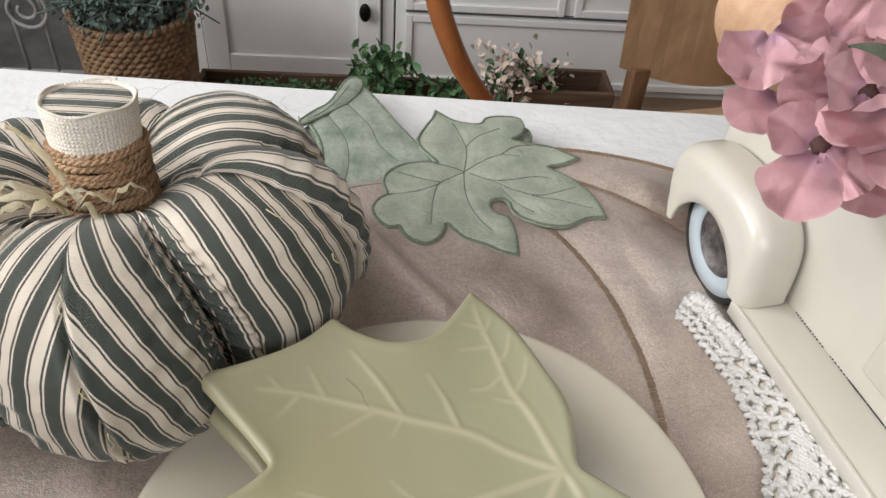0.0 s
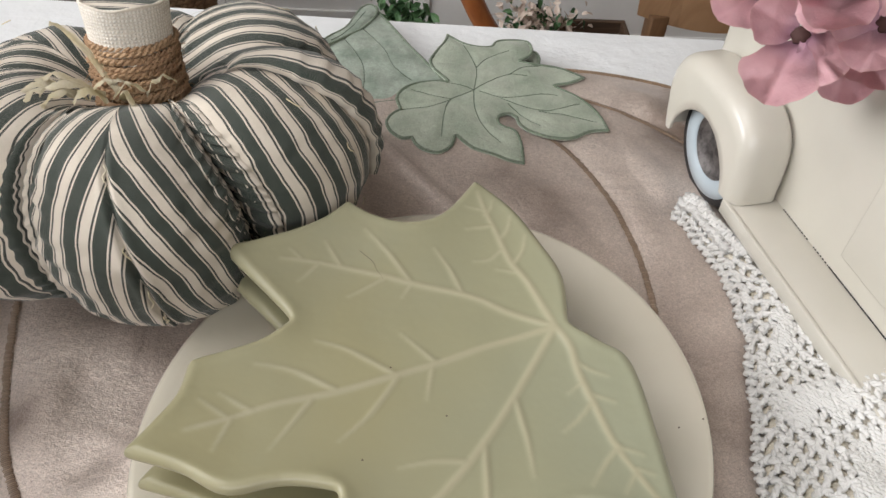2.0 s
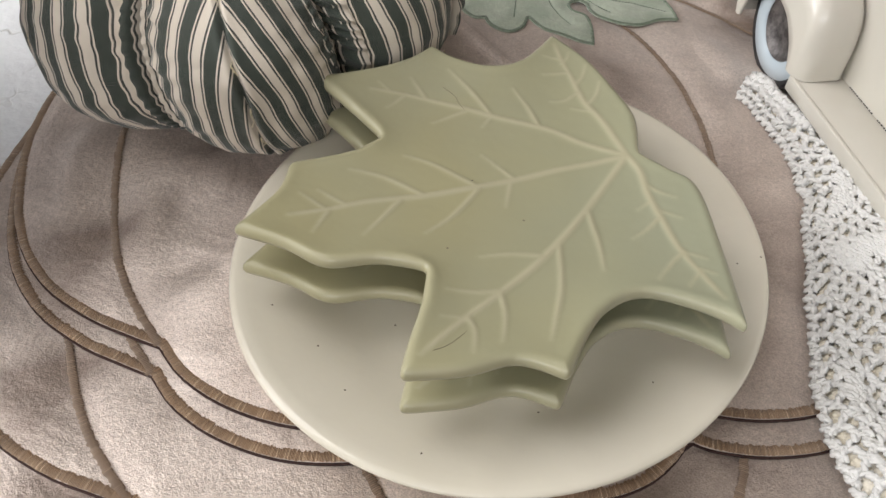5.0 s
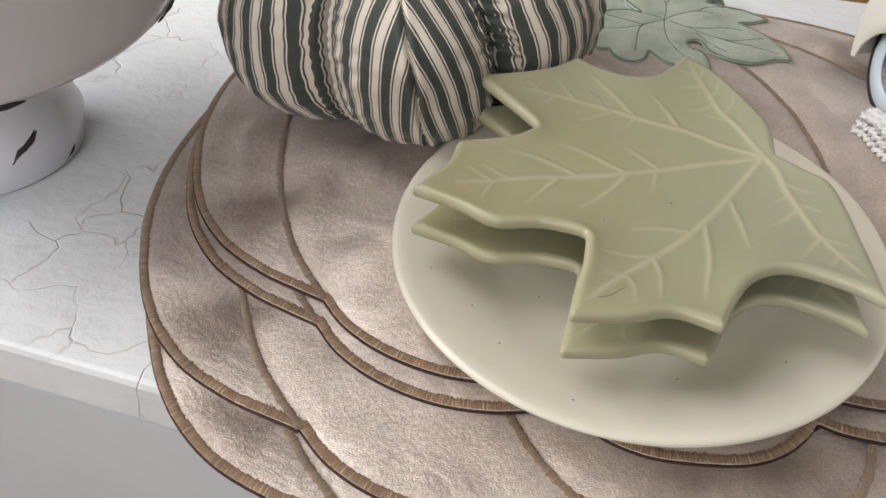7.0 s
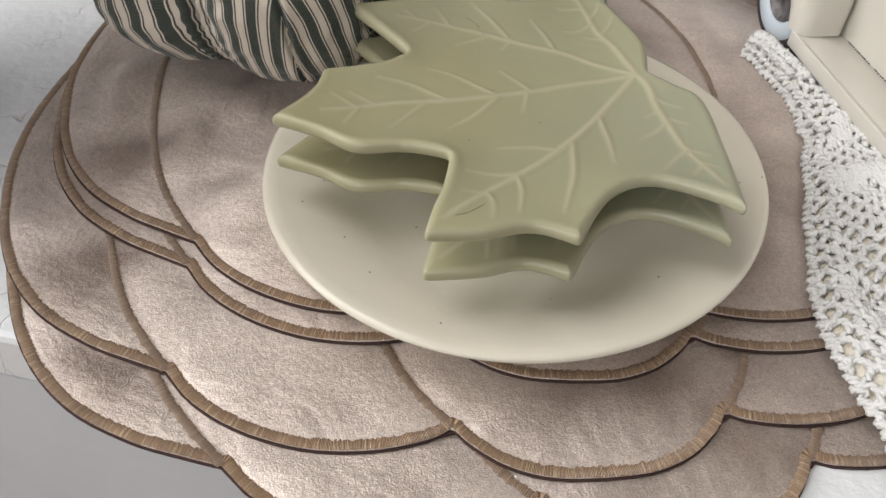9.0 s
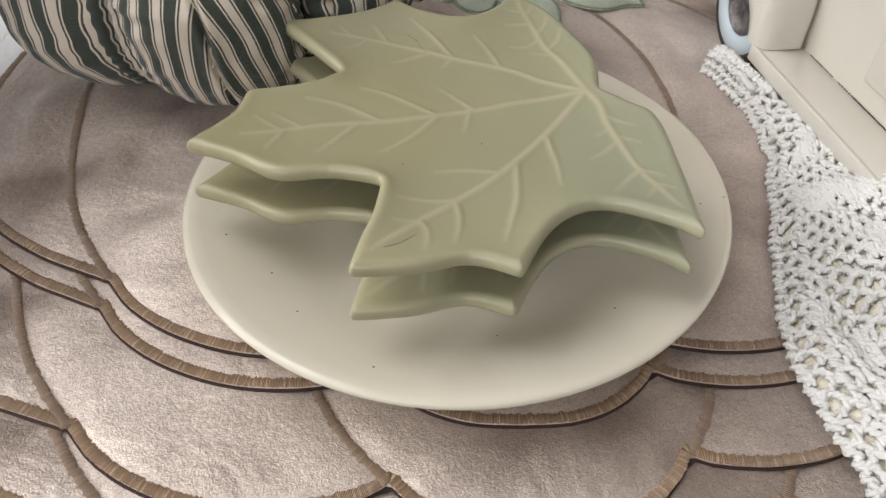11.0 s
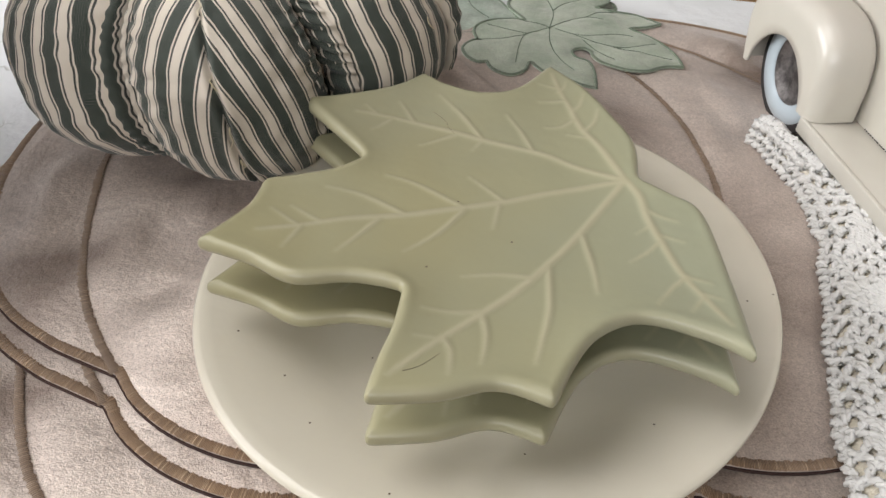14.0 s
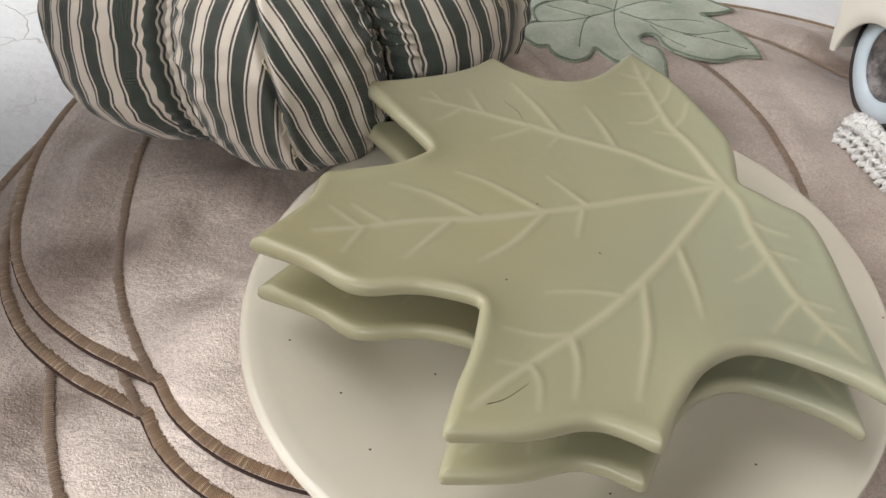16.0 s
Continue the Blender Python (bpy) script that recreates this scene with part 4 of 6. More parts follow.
# ---- striped cloth pumpkin ----
def build_pumpkin():
    t = thing("fabric_pumpkin", "stuffed fabric pumpkin in cream and dark green striped ticking", "pumpkin", pose(-0.166, 0.266, 0.0))
    R, ZC, HZ = 0.117, 0.071, 0.0585
    slim = (1.0, 0.99, 0.95, 0.80, 0.87, 1.0)
    tall = (1.0, 0.99, 0.97, 0.80, 0.82, 0.99)
    NA, NP = 64, 96
    seams = (-111, -53, 7, 73, 127, 188, 249)
    for k in range(6):
        az0, wide = radians((seams[k] + seams[k + 1]) / 2), radians((seams[k + 1] - seams[k]) / 2 + 0.3)
        bm = bmesh.new()
        uvl = bm.loops.layers.uv.verify()
        grid, st = [], []
        for i in range(NA + 1):
            a = -1 + 2 * i / NA
            a = math.copysign(abs(a) ** (0.85 if k in (1, 2, 3, 5) else 1.35), a)
            row, srow = [], []
            for j in range(NP + 1):
                p = 0.035 + 0.945 * j / NP
                th = math.pi * p
                az = az0 + a * wide + radians(20) * max(0.0, p - 0.22)
                az += math.copysign(0.006 if k == 5 else 0.017, a) * abs(a) ** 7 * (0.35 if (k == 5 and a > 0) or (k == 0 and a < 0) else 1.0) * math.sin(p * 112 + 2.2 * k + (1.3 if a > 0 else 0.0)) * math.sin(th)
                rho = R * slim[k] * math.sin(th) ** 0.74
                z = HZ * tall[k] * math.copysign(abs(math.cos(th)) ** 0.82, math.cos(th))
                pf = 0.66 + 0.34 * max(0.0, 1 - abs(a) ** 2.8) ** 0.55 + 0.022 * (1 - abs(a)) * (1 + 0.8 * max(0, -math.cos(th)))
                zf = 0.80 + 0.20 * max(0.0, 1 - abs(a) ** 2.4) ** 0.55
                across = abs(a) * 0.059
                ridge = 0.0 if k in (1, 2, 3, 5) else (0.0026 * math.exp(-((across - 0.0030) / 0.0024) ** 2) * (0.7 + 0.6 * noise.noise(Vector((k * 7, p * 22, 0)))) - 0.0034 * math.exp(-(across / 0.0013) ** 2)) * min(1.0, p * 5)
                pucker = (0.0034 if k not in (1, 5) else 0.0022) * abs(a) ** (2.6 if k not in (1, 5) else 5.0) * math.sin(p * 105 + 5 * noise.noise(Vector((p * 9, a * 4, k + (9 if a > 0 else 0)))))
                soft = 0.0030 * noise.noise(Vector((math.cos(az) * 2.2 + k, math.sin(az) * 2.2, p * 6)))
                fold = 0.0016 * noise.noise(Vector((a * 6, p * 26, k * 5.0)))
                rr = rho * pf + (ridge + pucker + soft + fold) * math.sin(th) ** 0.5
                zz = ZC + z * zf - ((0.034 if k == 0 else 0.040) * math.exp(-(rho / 0.041) ** 2) if z > 0 else 0.0)
                zz = max(zz, 0.0135)
                row.append(bm.verts.new((rr * math.cos(az), rr * math.sin(az), zz)))
                plain = k in (1, 2, 3, 5)
                s = (1 - a if k == 5 else a + 1 if plain else 1.05 - abs(a)) * wide * (rho if plain else R * (1.30 - 0.95 * max(0.0, 1 - p / 0.66) ** 1.35)) * 1.12 + 0.0016 * noise.noise(Vector((p * 7, a * 3, k * 2.0))) + (0.004 if a < 0 and not plain else 0.0)
                srow.append((s + 0.5, p * 0.26 + 0.3 * k))
            grid.append(row)
            st.append(srow)
        for i in range(NA):
            for j in range(NP):
                f = bm.faces.new((grid[i][j], grid[i][j + 1], grid[i + 1][j + 1], grid[i + 1][j]))
                for lp, (ii, jj) in zip(f.loops, ((i, j), (i, j + 1), (i + 1, j + 1), (i + 1, j))):
                    lp[uvl].uv = st[ii][jj]
        part("lobe", finish(bm), M_TICKING, t)
        # frayed seam along the lobe
        bm = bmesh.new()
        rng = random.Random(40 + k)
        j = NP // 5
        while j < NP - 6:
            p = 0.035 + 0.945 * j / NP
            th = math.pi * p
            pts = []
            for w in range(4):
                pw = p + w * 0.011
                tw = math.pi * pw
                rho = R * math.sin(tw) ** 0.74 * (1.0 + 0.022 * (1 + 0.8 * max(0, -math.cos(tw)))) * slim[k] + 0.0012
                zz = ZC + HZ * math.copysign(abs(math.cos(tw)) ** 0.82, math.cos(tw))
                aa = az0 + radians(20) * max(0.0, pw - 0.22) + rng.uniform(-0.012, 0.012)
                pts.append((rho * math.cos(aa), rho * math.sin(aa), max(zz, 0.014)))
            tube(bm, pts, 0.00032, 5)
            j += rng.choice((7, 11, 16))
        part("seam_thread", finish(bm), M_SHRED, t, "loose cream seam threads", "stuff")
    # gathered cloth stands in small ruffles on both sides of the front seams
    for seam, gather in ((-111, 0.35), (-53, 0.85)):
        for side in (-1, 1):
            bm = bmesh.new()
            uvl = bm.loops.layers.uv.verify()
            rows = []
            for i in range(241):
                p = 0.13 + 0.62 * i / 240
                th = math.pi * p
                rho = R * 0.97 * math.sin(th) ** 0.74
                zz = ZC + HZ * 0.95 * math.copysign(abs(math.cos(th)) ** 0.82, math.cos(th)) - 0.037 * math.exp(-(rho / 0.041) ** 2)
                beat = p * 190 + 4 * noise.noise(Vector((p * 12, side * 3.0, seam)))
                row = []
                for q, (off, out) in enumerate(((0.2, 0.70), (0.6 + gather, 0.82), (1.4 + 2 * gather, 0.885), (2.2 + 3.8 * gather, 0.905 + 0.025 * gather), (3.0 + 5 * gather, 0.880))):
                    swing = math.sin(beat) * (0.0 if q == 0 else 0.009 * gather * (1 - 0.18 * q))
                    az = radians(seam + side * off) + radians(20) * max(0.0, p - 0.22) + swing
                    r = rho * out + 0.0016 * gather * math.cos(beat + 0.7) * (1 if 0 < q < 4 else 0)
                    row.append((bm.verts.new((r * math.cos(az), r * math.sin(az), max(0.0135, zz - 0.010 * (1 - out)))), (0.509 + side * 0.002 + 0.0052 * q, p * 0.26)))
                rows.append(row)
            for x, y in zip(rows, rows[1:]):
                for q in range(4):
                    f = bm.faces.new((x[q][0], y[q][0], y[q + 1][0], x[q + 1][0]))
                    for lp, c in zip(f.loops, (x[q][1], y[q][1], y[q + 1][1], x[q + 1][1])):
                        lp[uvl].uv = c
            part("gathered_seam", finish(bm), M_TICKING, t, "puckered seam of the striped cloth")
    # the back lobe's cloth laps over its neighbour in a loose, wavy hem
    bm = bmesh.new()
    uvl = bm.loops.layers.uv.verify()
    rows = []
    for i in range(91):
        f = i / 90
        p = 0.09 + 0.49 * f
        th = math.pi * p
        rho = R * 0.985 * math.sin(th) ** 0.74
        turn = radians(20) * max(0.0, p - 0.22)
        zz = ZC + HZ * 0.99 * math.copysign(abs(math.cos(th)) ** 0.82, math.cos(th)) - 0.040 * math.exp(-(rho / 0.041) ** 2)
        wave = 0.0016 * noise.noise(Vector((f * 9, 2.0, 0))) + 0.0007 * math.sin(f * 60 + 3 * noise.noise(Vector((f * 6, 0, 3))))
        row = []
        for q, (deg, out, up) in enumerate(((24.0, 0.88, 0.0), (15.0, 0.985, 0.0035), (6.0, 1.04, 0.0075), (0.0, 1.062, 0.0085), (-4.5, 1.064, 0.0078), (-6.4, 1.054, 0.0062), (-5.4, 1.030, 0.0036), (1.0, 0.92, -0.003))):
            az = radians(-9 + deg * (0.35 + 0.65 * math.sin(math.pi * min(1.0, 0.12 + f)) ** 0.6)) + turn + wave * 4 * (1 if deg < 8 else 0)
            r = rho * out + wave
            row.append((bm.verts.new((r * math.cos(az), r * math.sin(az), zz + up * math.sin(math.pi * f) ** 0.4 - 0.02 * (1 - out))), (0.5 + 0.0046 * q, p * 0.26)))
        rows.append(row)
    for x, y in zip(rows, rows[1:]):
        for q in range(7):
            f = bm.faces.new((x[q][0], y[q][0], y[q + 1][0], x[q + 1][0]))
            for lp, c in zip(f.loops, (x[q][1], y[q][1], y[q + 1][1], x[q + 1][1])):
                lp[uvl].uv = c
    part("lapped_hem", finish(bm), M_TICKING, t, "loose wavy hem of the striped cloth")
    # stem: jute wrap below, canvas cuff above with a striped cap
    stem = thing("stem", "", "")
    stem.parent = t
    stem.matrix_local = pose(0.004, -0.010, 0.096, -7, 0, 0)
    for key in ("label", "category"):
        if key in stem:
            del stem[key]
    bm = bmesh.new()
    rng = random.Random(5)
    turns, per = 21, 200
    for ply in (0.0, math.pi):
        pts = []
        for i in range(turns * per):
            a = i / per * math.tau
            h = i / (turns * per)
            r = 0.0215 - 0.0022 * h + 0.0006 * math.sin(a * 3.7) + 0.0004 * math.sin(a * 0.61)
            w = a * 0.0215 / 0.0070 * math.tau + ply
            r += 0.00068 * math.cos(w)
            pts.append((r * math.cos(a), r * math.sin(a), -0.010 + 0.047 * h + 0.0005 * math.sin(a * 1.37) + 0.00068 * math.sin(w)))
        tube(bm, pts, 0.00082, 6)
    part("twine_wrap", finish(bm), M_TWINE, stem, "coiled brown jute twine")
    bm = bmesh.new()
    for _ in range(130):
        a, h = rng.uniform(0, math.tau), rng.uniform(0.002, 0.036)
        r = 0.0222 - 0.003 * h / 0.036
        p = Vector((r * math.cos(a), r * math.sin(a), h))
        q = p + Vector((math.cos(a + rng.uniform(-1, 1)), math.sin(a + rng.uniform(-1, 1)), rng.uniform(-1, 1))) * rng.uniform(0.003, 0.007)
        tube(bm, [p, (p + q) / 2 + Vector((0, 0, 0.0006)), q], 0.00014, 3)
    part("twine_fuzz", finish(bm), M_TWINE, stem)
    bm = bmesh.new()
    prof = [(0.0175, 0.030), (0.0188, 0.034), (0.0190, 0.038), (0.0191, 0.042), (0.0192, 0.046), (0.0194, 0.048), (0.0196, 0.052), (0.0197, 0.0545), (0.0190, 0.0552), (0.0178, 0.0542), (0.0172, 0.050), (0.0, 0.0498)]
    lathe(bm, prof, 72, lambda a: 1 + 0.012 * math.sin(3 * a) + 0.006 * math.sin(7 * a + 1))
    uvl = bm.loops.layers.uv.verify()
    for f in bm.faces:
        ref = math.atan2(f.calc_center_median().y, f.calc_center_median().x)
        for lp in f.loops:
            a = math.atan2(lp.vert.co.y, lp.vert.co.x)
            a += math.tau * round((ref - a) / math.tau)
            lp[uvl].uv = (0.019 * a, lp.vert.co.z)
    part("canvas_cuff", finish(bm), M_CANVAS, stem, "natural canvas cuff")
    bm = bmesh.new()
    tube(bm, [(0.0193 * math.cos(a) * (1 + 0.012 * math.sin(3 * a)), 0.0193 * math.sin(a) * (1 + 0.012 * math.sin(3 * a)), 0.0548 + 0.0006 * math.sin(5 * a)) for a in (k * math.tau / 72 for k in range(72))], 0.0007, 7, True)
    part("rolled_hem", finish(bm), M_CANVAS, stem)
    bm = bmesh.new()
    uvl = bm.loops.layers.uv.verify()
    lathe(bm, [(0.0, 0.0545), (0.010, 0.0544), (0.0174, 0.0541), (0.0184, 0.0535)], 48)
    for f in bm.faces:
        for lp in f.loops:
            lp[uvl].uv = (lp.vert.co.y * 1.25 + 0.03 * lp.vert.co.x, lp.vert.co.x)
    part("striped_cap", finish(bm), M_TICKING, stem, "striped ticking cap")
    # pale cloth shreds tucked round the stem
    shreds = [(0.002, -0.030, 0.116, -0.030, -0.010, 0.139), (-0.004, -0.032, 0.115, -0.030, -0.040, 0.120), (-0.008, -0.032, 0.115, -0.034, -0.032, 0.122), (0.000, -0.034, 0.115, 0.016, -0.034, 0.119),
              (0.014, -0.030, 0.115, 0.028, -0.026, 0.119), (-0.012, -0.034, 0.114, -0.028, -0.046, 0.117), (-0.002, -0.036, 0.115, -0.014, -0.044, 0.118), (0.004, -0.036, 0.115, 0.012, -0.042, 0.117),
              (-0.018, -0.033, 0.115, -0.036, -0.044, 0.119), (-0.010, -0.036, 0.116, 0.008, -0.031, 0.120), (-0.020, -0.030, 0.114, -0.040, -0.036, 0.117)]
    for i, (x, y, z, X, Y, Z) in enumerate(shreds):
        bm = bmesh.new()
        rng = random.Random(i)
        rows = []
        for k in range(9):
            f = k / 8
            p = Vector((x, y, z)).lerp(Vector((X, Y, Z)), f) + Vector((0, 0, 0.006 * math.sin(math.pi * f) + rng.uniform(-0.001, 0.001)))
            w = (0.0022 if i else 0.0019) * (1 - 0.7 * f) + 0.0006
            s = Vector((Y - y, x - X, 0.004)).normalized() * w
            rows.append([bm.verts.new(p - s + Vector((0, 0, rng.uniform(-0.0015, 0.0015)))), bm.verts.new(p + Vector((0, 0, 0.0012))), bm.verts.new(p + s + Vector((0, 0, rng.uniform(-0.0015, 0.0015))))])
        for a, b in zip(rows, rows[1:]):
            bm.faces.new((a[0], a[1], b[1], b[0])), bm.faces.new((a[1], a[2], b[2], b[1]))
        bmesh.ops.solidify(bm, geom=bm.faces[:], thickness=0.0005)
        part("cloth_shred", finish(bm), M_SHRED, t, "frayed pale yellow cloth shred")
    return t


build_pumpkin()


# ---- toy truck ----
def build_truck():
    t = thing("toy_truck", "cream painted metal toy pickup truck with whitewall wheels", "toy truck", pose(0.152, 0.257, 0.0, 0, 0, -78.69))
    # closed body; a flat black plate on top stands in for its dark open bed
    bm = bmesh.new()
    box(bm, (-0.100, 0.031, 0.030), (0.420, 0.165, 0.134), 0.008, 3)
    top = max(bm.faces, key=lambda f: f.calc_center_median().z * (1 if abs(f.normal.z) > 0.9 else 0))
    bmesh.ops.inset_region(bm, faces=[top], thickness=0.004)
    part("body", finish(bm), M_CREAM, t)
    bm = bmesh.new()
    box(bm, (0.030, 0.045, 0.1335), (0.40, 0.155, 0.1352), 0.0006, 1)
    part("bed_lining", finish(bm, False), M_BLACK, t, "flat black plate in place of the dark open bed")
    bm = bmesh.new()
    box(bm, (0.060, 0.0285, 0.0535), (0.170, 0.0325, 0.128), 0.0012, 2)
    part("door_panel", finish(bm), M_CREAM, t)
    # running board with a turned-down outer lip
    bm = bmesh.new()
    box(bm, (-0.004, 0.0, 0.0375), (0.330, 0.036, 0.0405), 0.0008, 2)
    box(bm, (-0.004, -0.0005, 0.0320), (0.330, 0.0022, 0.0412), 0.0007, 2)
    part("running_board", finish(bm), M_CREAM, t)
    # paint worn through where the running board meets the body
    bm = bmesh.new()
    rng = random.Random(3)
    u = 0.010
    while u < 0.150:
        step = rng.uniform(0.0012, 0.003) if u < 0.055 else rng.uniform(0.010, 0.016)
        if not 0.034 < u < 0.040:
            box(bm, (u, 0.0305, 0.0402), (u + step * (0.45 if u < 0.055 else 0.97), 0.0312, 0.0410))
        u += step
    part("wear_line", finish(bm, False), M_CHIP, t, "dark worn line in the paint")
    # fender
    O = resample(spline([(-0.086, 0.036), (-0.0945, 0.052), (-0.0975, 0.068), (-0.092, 0.083), (-0.076, 0.0915), (-0.048, 0.0945), (-0.022, 0.0925), (-0.006, 0.083), (0.001, 0.066), (0.0035, 0.0408)], 10), 0.0022)
    I = spline([(-0.0785, 0.037), (-0.075, 0.049), (-0.063, 0.062), (-0.046, 0.068), (-0.030, 0.0645), (-0.018, 0.054), (-0.0125, 0.0445), (-0.0115, 0.0408)], 12)
    d = np.linspace(0, 1, len(O))
    di = np.linspace(0, 1, len(I))
    I = np.stack([np.interp(d, di, I[:, 0]), np.interp(d, di, I[:, 1])], 1)
    bm = bmesh.new()
    rows = []
    for o, i in zip(O, I):
        v = i - o
        L = np.linalg.norm(v)
        v = v / L
        r = min(0.0125, 0.6 * L)
        row = [(i[0] + v[0] * -0.0012, 0.0030, i[1] + v[1] * -0.0012), (i[0], 0.0012, i[1]), (i[0] - v[0] * 0.0008, 0.0, i[1] - v[1] * 0.0008)]
        for f in (0.35, 0.7):
            a = i + (o + v * r - i) * f
            row.append((a[0], 0.0, a[1]))
        for k in range(9):
            ph = k / 8 * math.pi / 2
            row.append((o[0] + v[0] * r * (1 - math.sin(ph)), r * (1 - math.cos(ph)), o[1] + v[1] * r * (1 - math.sin(ph))))
        row.append((o[0], 0.0245, o[1] + 0.0004))
        # the inner edge turns down again before it meets the body
        for k in (1, 2, 3, 4):
            ph = k / 4 * math.pi / 2
            row.append((o[0] + v[0] * 0.006 * (1 - math.cos(ph)), 0.0245 + 0.006 * math.sin(ph), o[1] + v[1] * 0.006 * (1 - math.cos(ph))))
        row.append((o[0] + v[0] * 0.012, 0.0318, o[1] + v[1] * 0.012))
        rows.append([bm.verts.new(p) for p in row])
    for a, b in zip(rows, rows[1:]):
        for k in range(len(a) - 1):
            bm.faces.new((a[k], a[k + 1], b[k + 1], b[k]))
    part("fender", finish(bm), M_CREAM, t)
    # wheel
    wheel = new("wheel")
    wheel.parent = t
    wheel.matrix_local = pose(-0.0395, 0.004, 0.0505, 90, 0, 0) @ Matrix.Diagonal((1.05, 1.05, 1.0, 1))
    prof_t = [(0.0262, -0.0035), (0.030, -0.0026), (0.0340, -0.0030), (0.0352, -0.0055), (0.0352, -0.009), (0.0348, -0.020), (0.033, -0.024), (0.020, -0.0245)]
    for nm, pr, mt, lb in (("tyre", prof_t, M_BLACK, "black rubber tyre"),
                           ("whitewall", [(0.0195, -0.0034), (0.0200, -0.0024), (0.0255, -0.0022), (0.0302, -0.0026), (0.0308, -0.0036)], M_PALEBLUE, "pale blue whitewall ring"),
                           ("hub", [(0.0, -0.0060), (0.006, -0.0062), (0.008, -0.0072), (0.0150, -0.0075), (0.0185, -0.0052), (0.0200, -0.0030)], M_HUB, "tarnished dark metal hub")):
        bm = bmesh.new()
        lathe(bm, pr, 64)
        ob = part(nm, finish(bm), mt, wheel, lb)
        ob.location = (0, 0, -0.0015)
    w2 = wheel.copy()
    scene.collection.objects.link(w2)
    w2.location = (0.300, 0.004, 0.0505)
    for c in list(wheel.children):
        k = c.copy()
        scene.collection.objects.link(k)
        k.parent = w2
    return t


build_truck()


# ---- flowers in the truck ----
def petal_mesh(seed):
    """One rounded cloth petal along +x, narrow at its base, with a wavy rim."""
    rng = random.Random(seed)
    ph = [rng.uniform(0, 6.28) for _ in range(4)]
    bm = bmesh.new()
    vein = bm.verts.layers.float.new("vein")
    rim = bm.verts.layers.float.new("rim")
    R, S = 9, 40
    rings = []
    for i in range(R + 1):
        q = i / R
        row = []
        for k in range(S if i else 1):
            a = k / S * math.tau
            edge = 1 + (0.035 * math.sin(3 * a + ph[0]) + 0.022 * math.sin(7 * a + ph[1]) + 0.010 * math.sin(13 * a + ph[2])) * q
            x = 0.0172 + 0.0150 * q * math.cos(a) * edge
            f = max(0.0, x / 0.0322)
            y = 0.0155 * q * math.sin(a) * edge * (0.34 + 0.66 * min(1.0, f * 1.9) ** 0.8)
            s = y / 0.0155
            z = 0.0075 * f ** 2 * (0.4 + 0.6 * math.cos(ph[3])) - 0.0016 * math.exp(-(s / 0.16) ** 2) * f + 0.0028 * s * s * math.sin(ph[3]) + 0.0018 * q ** 2 * math.sin(4 * a + ph[1]) + 0.0005 * q ** 3 * math.sin(9 * a + ph[2]) + 0.0002 * math.sin(s * 17 + ph[0]) * f
            v = bm.verts.new((x, y, z))
            v[vein] = max(0.0, 1 - f * 2.4) * 0.85
            v[rim] = 1.0 if i == R else 0.0
            row.append(v)
        rings.append(row)
    for k in range(S):
        bm.faces.new((rings[0][0], rings[1][k], rings[1][(k + 1) % S]))
    for a, b in zip(rings[1:], rings[2:]):
        for k in range(S):
            bm.faces.new((a[k], b[k], b[(k + 1) % S], a[(k + 1) % S]))
    bmesh.ops.solidify(bm, geom=bm.faces[:], thickness=0.0003)
    finish(bm)
    for e in bm.edges:
        if len(e.link_faces) == 2 and e.calc_face_angle() > 1.0:
            e.smooth = False
    return as_mesh("petal", bm, M_PETAL)


def heart_mesh():
    bm = bmesh.new()
    lathe(bm, [(0.0, 0.0034), (0.0022, 0.0032), (0.0038, 0.0020), (0.0042, 0.0004), (0.0, -0.001)], 20, lambda a: 1 + 0.1 * math.sin(6 * a))
    return as_mesh("flower_centre", finish(bm), M_HEART)


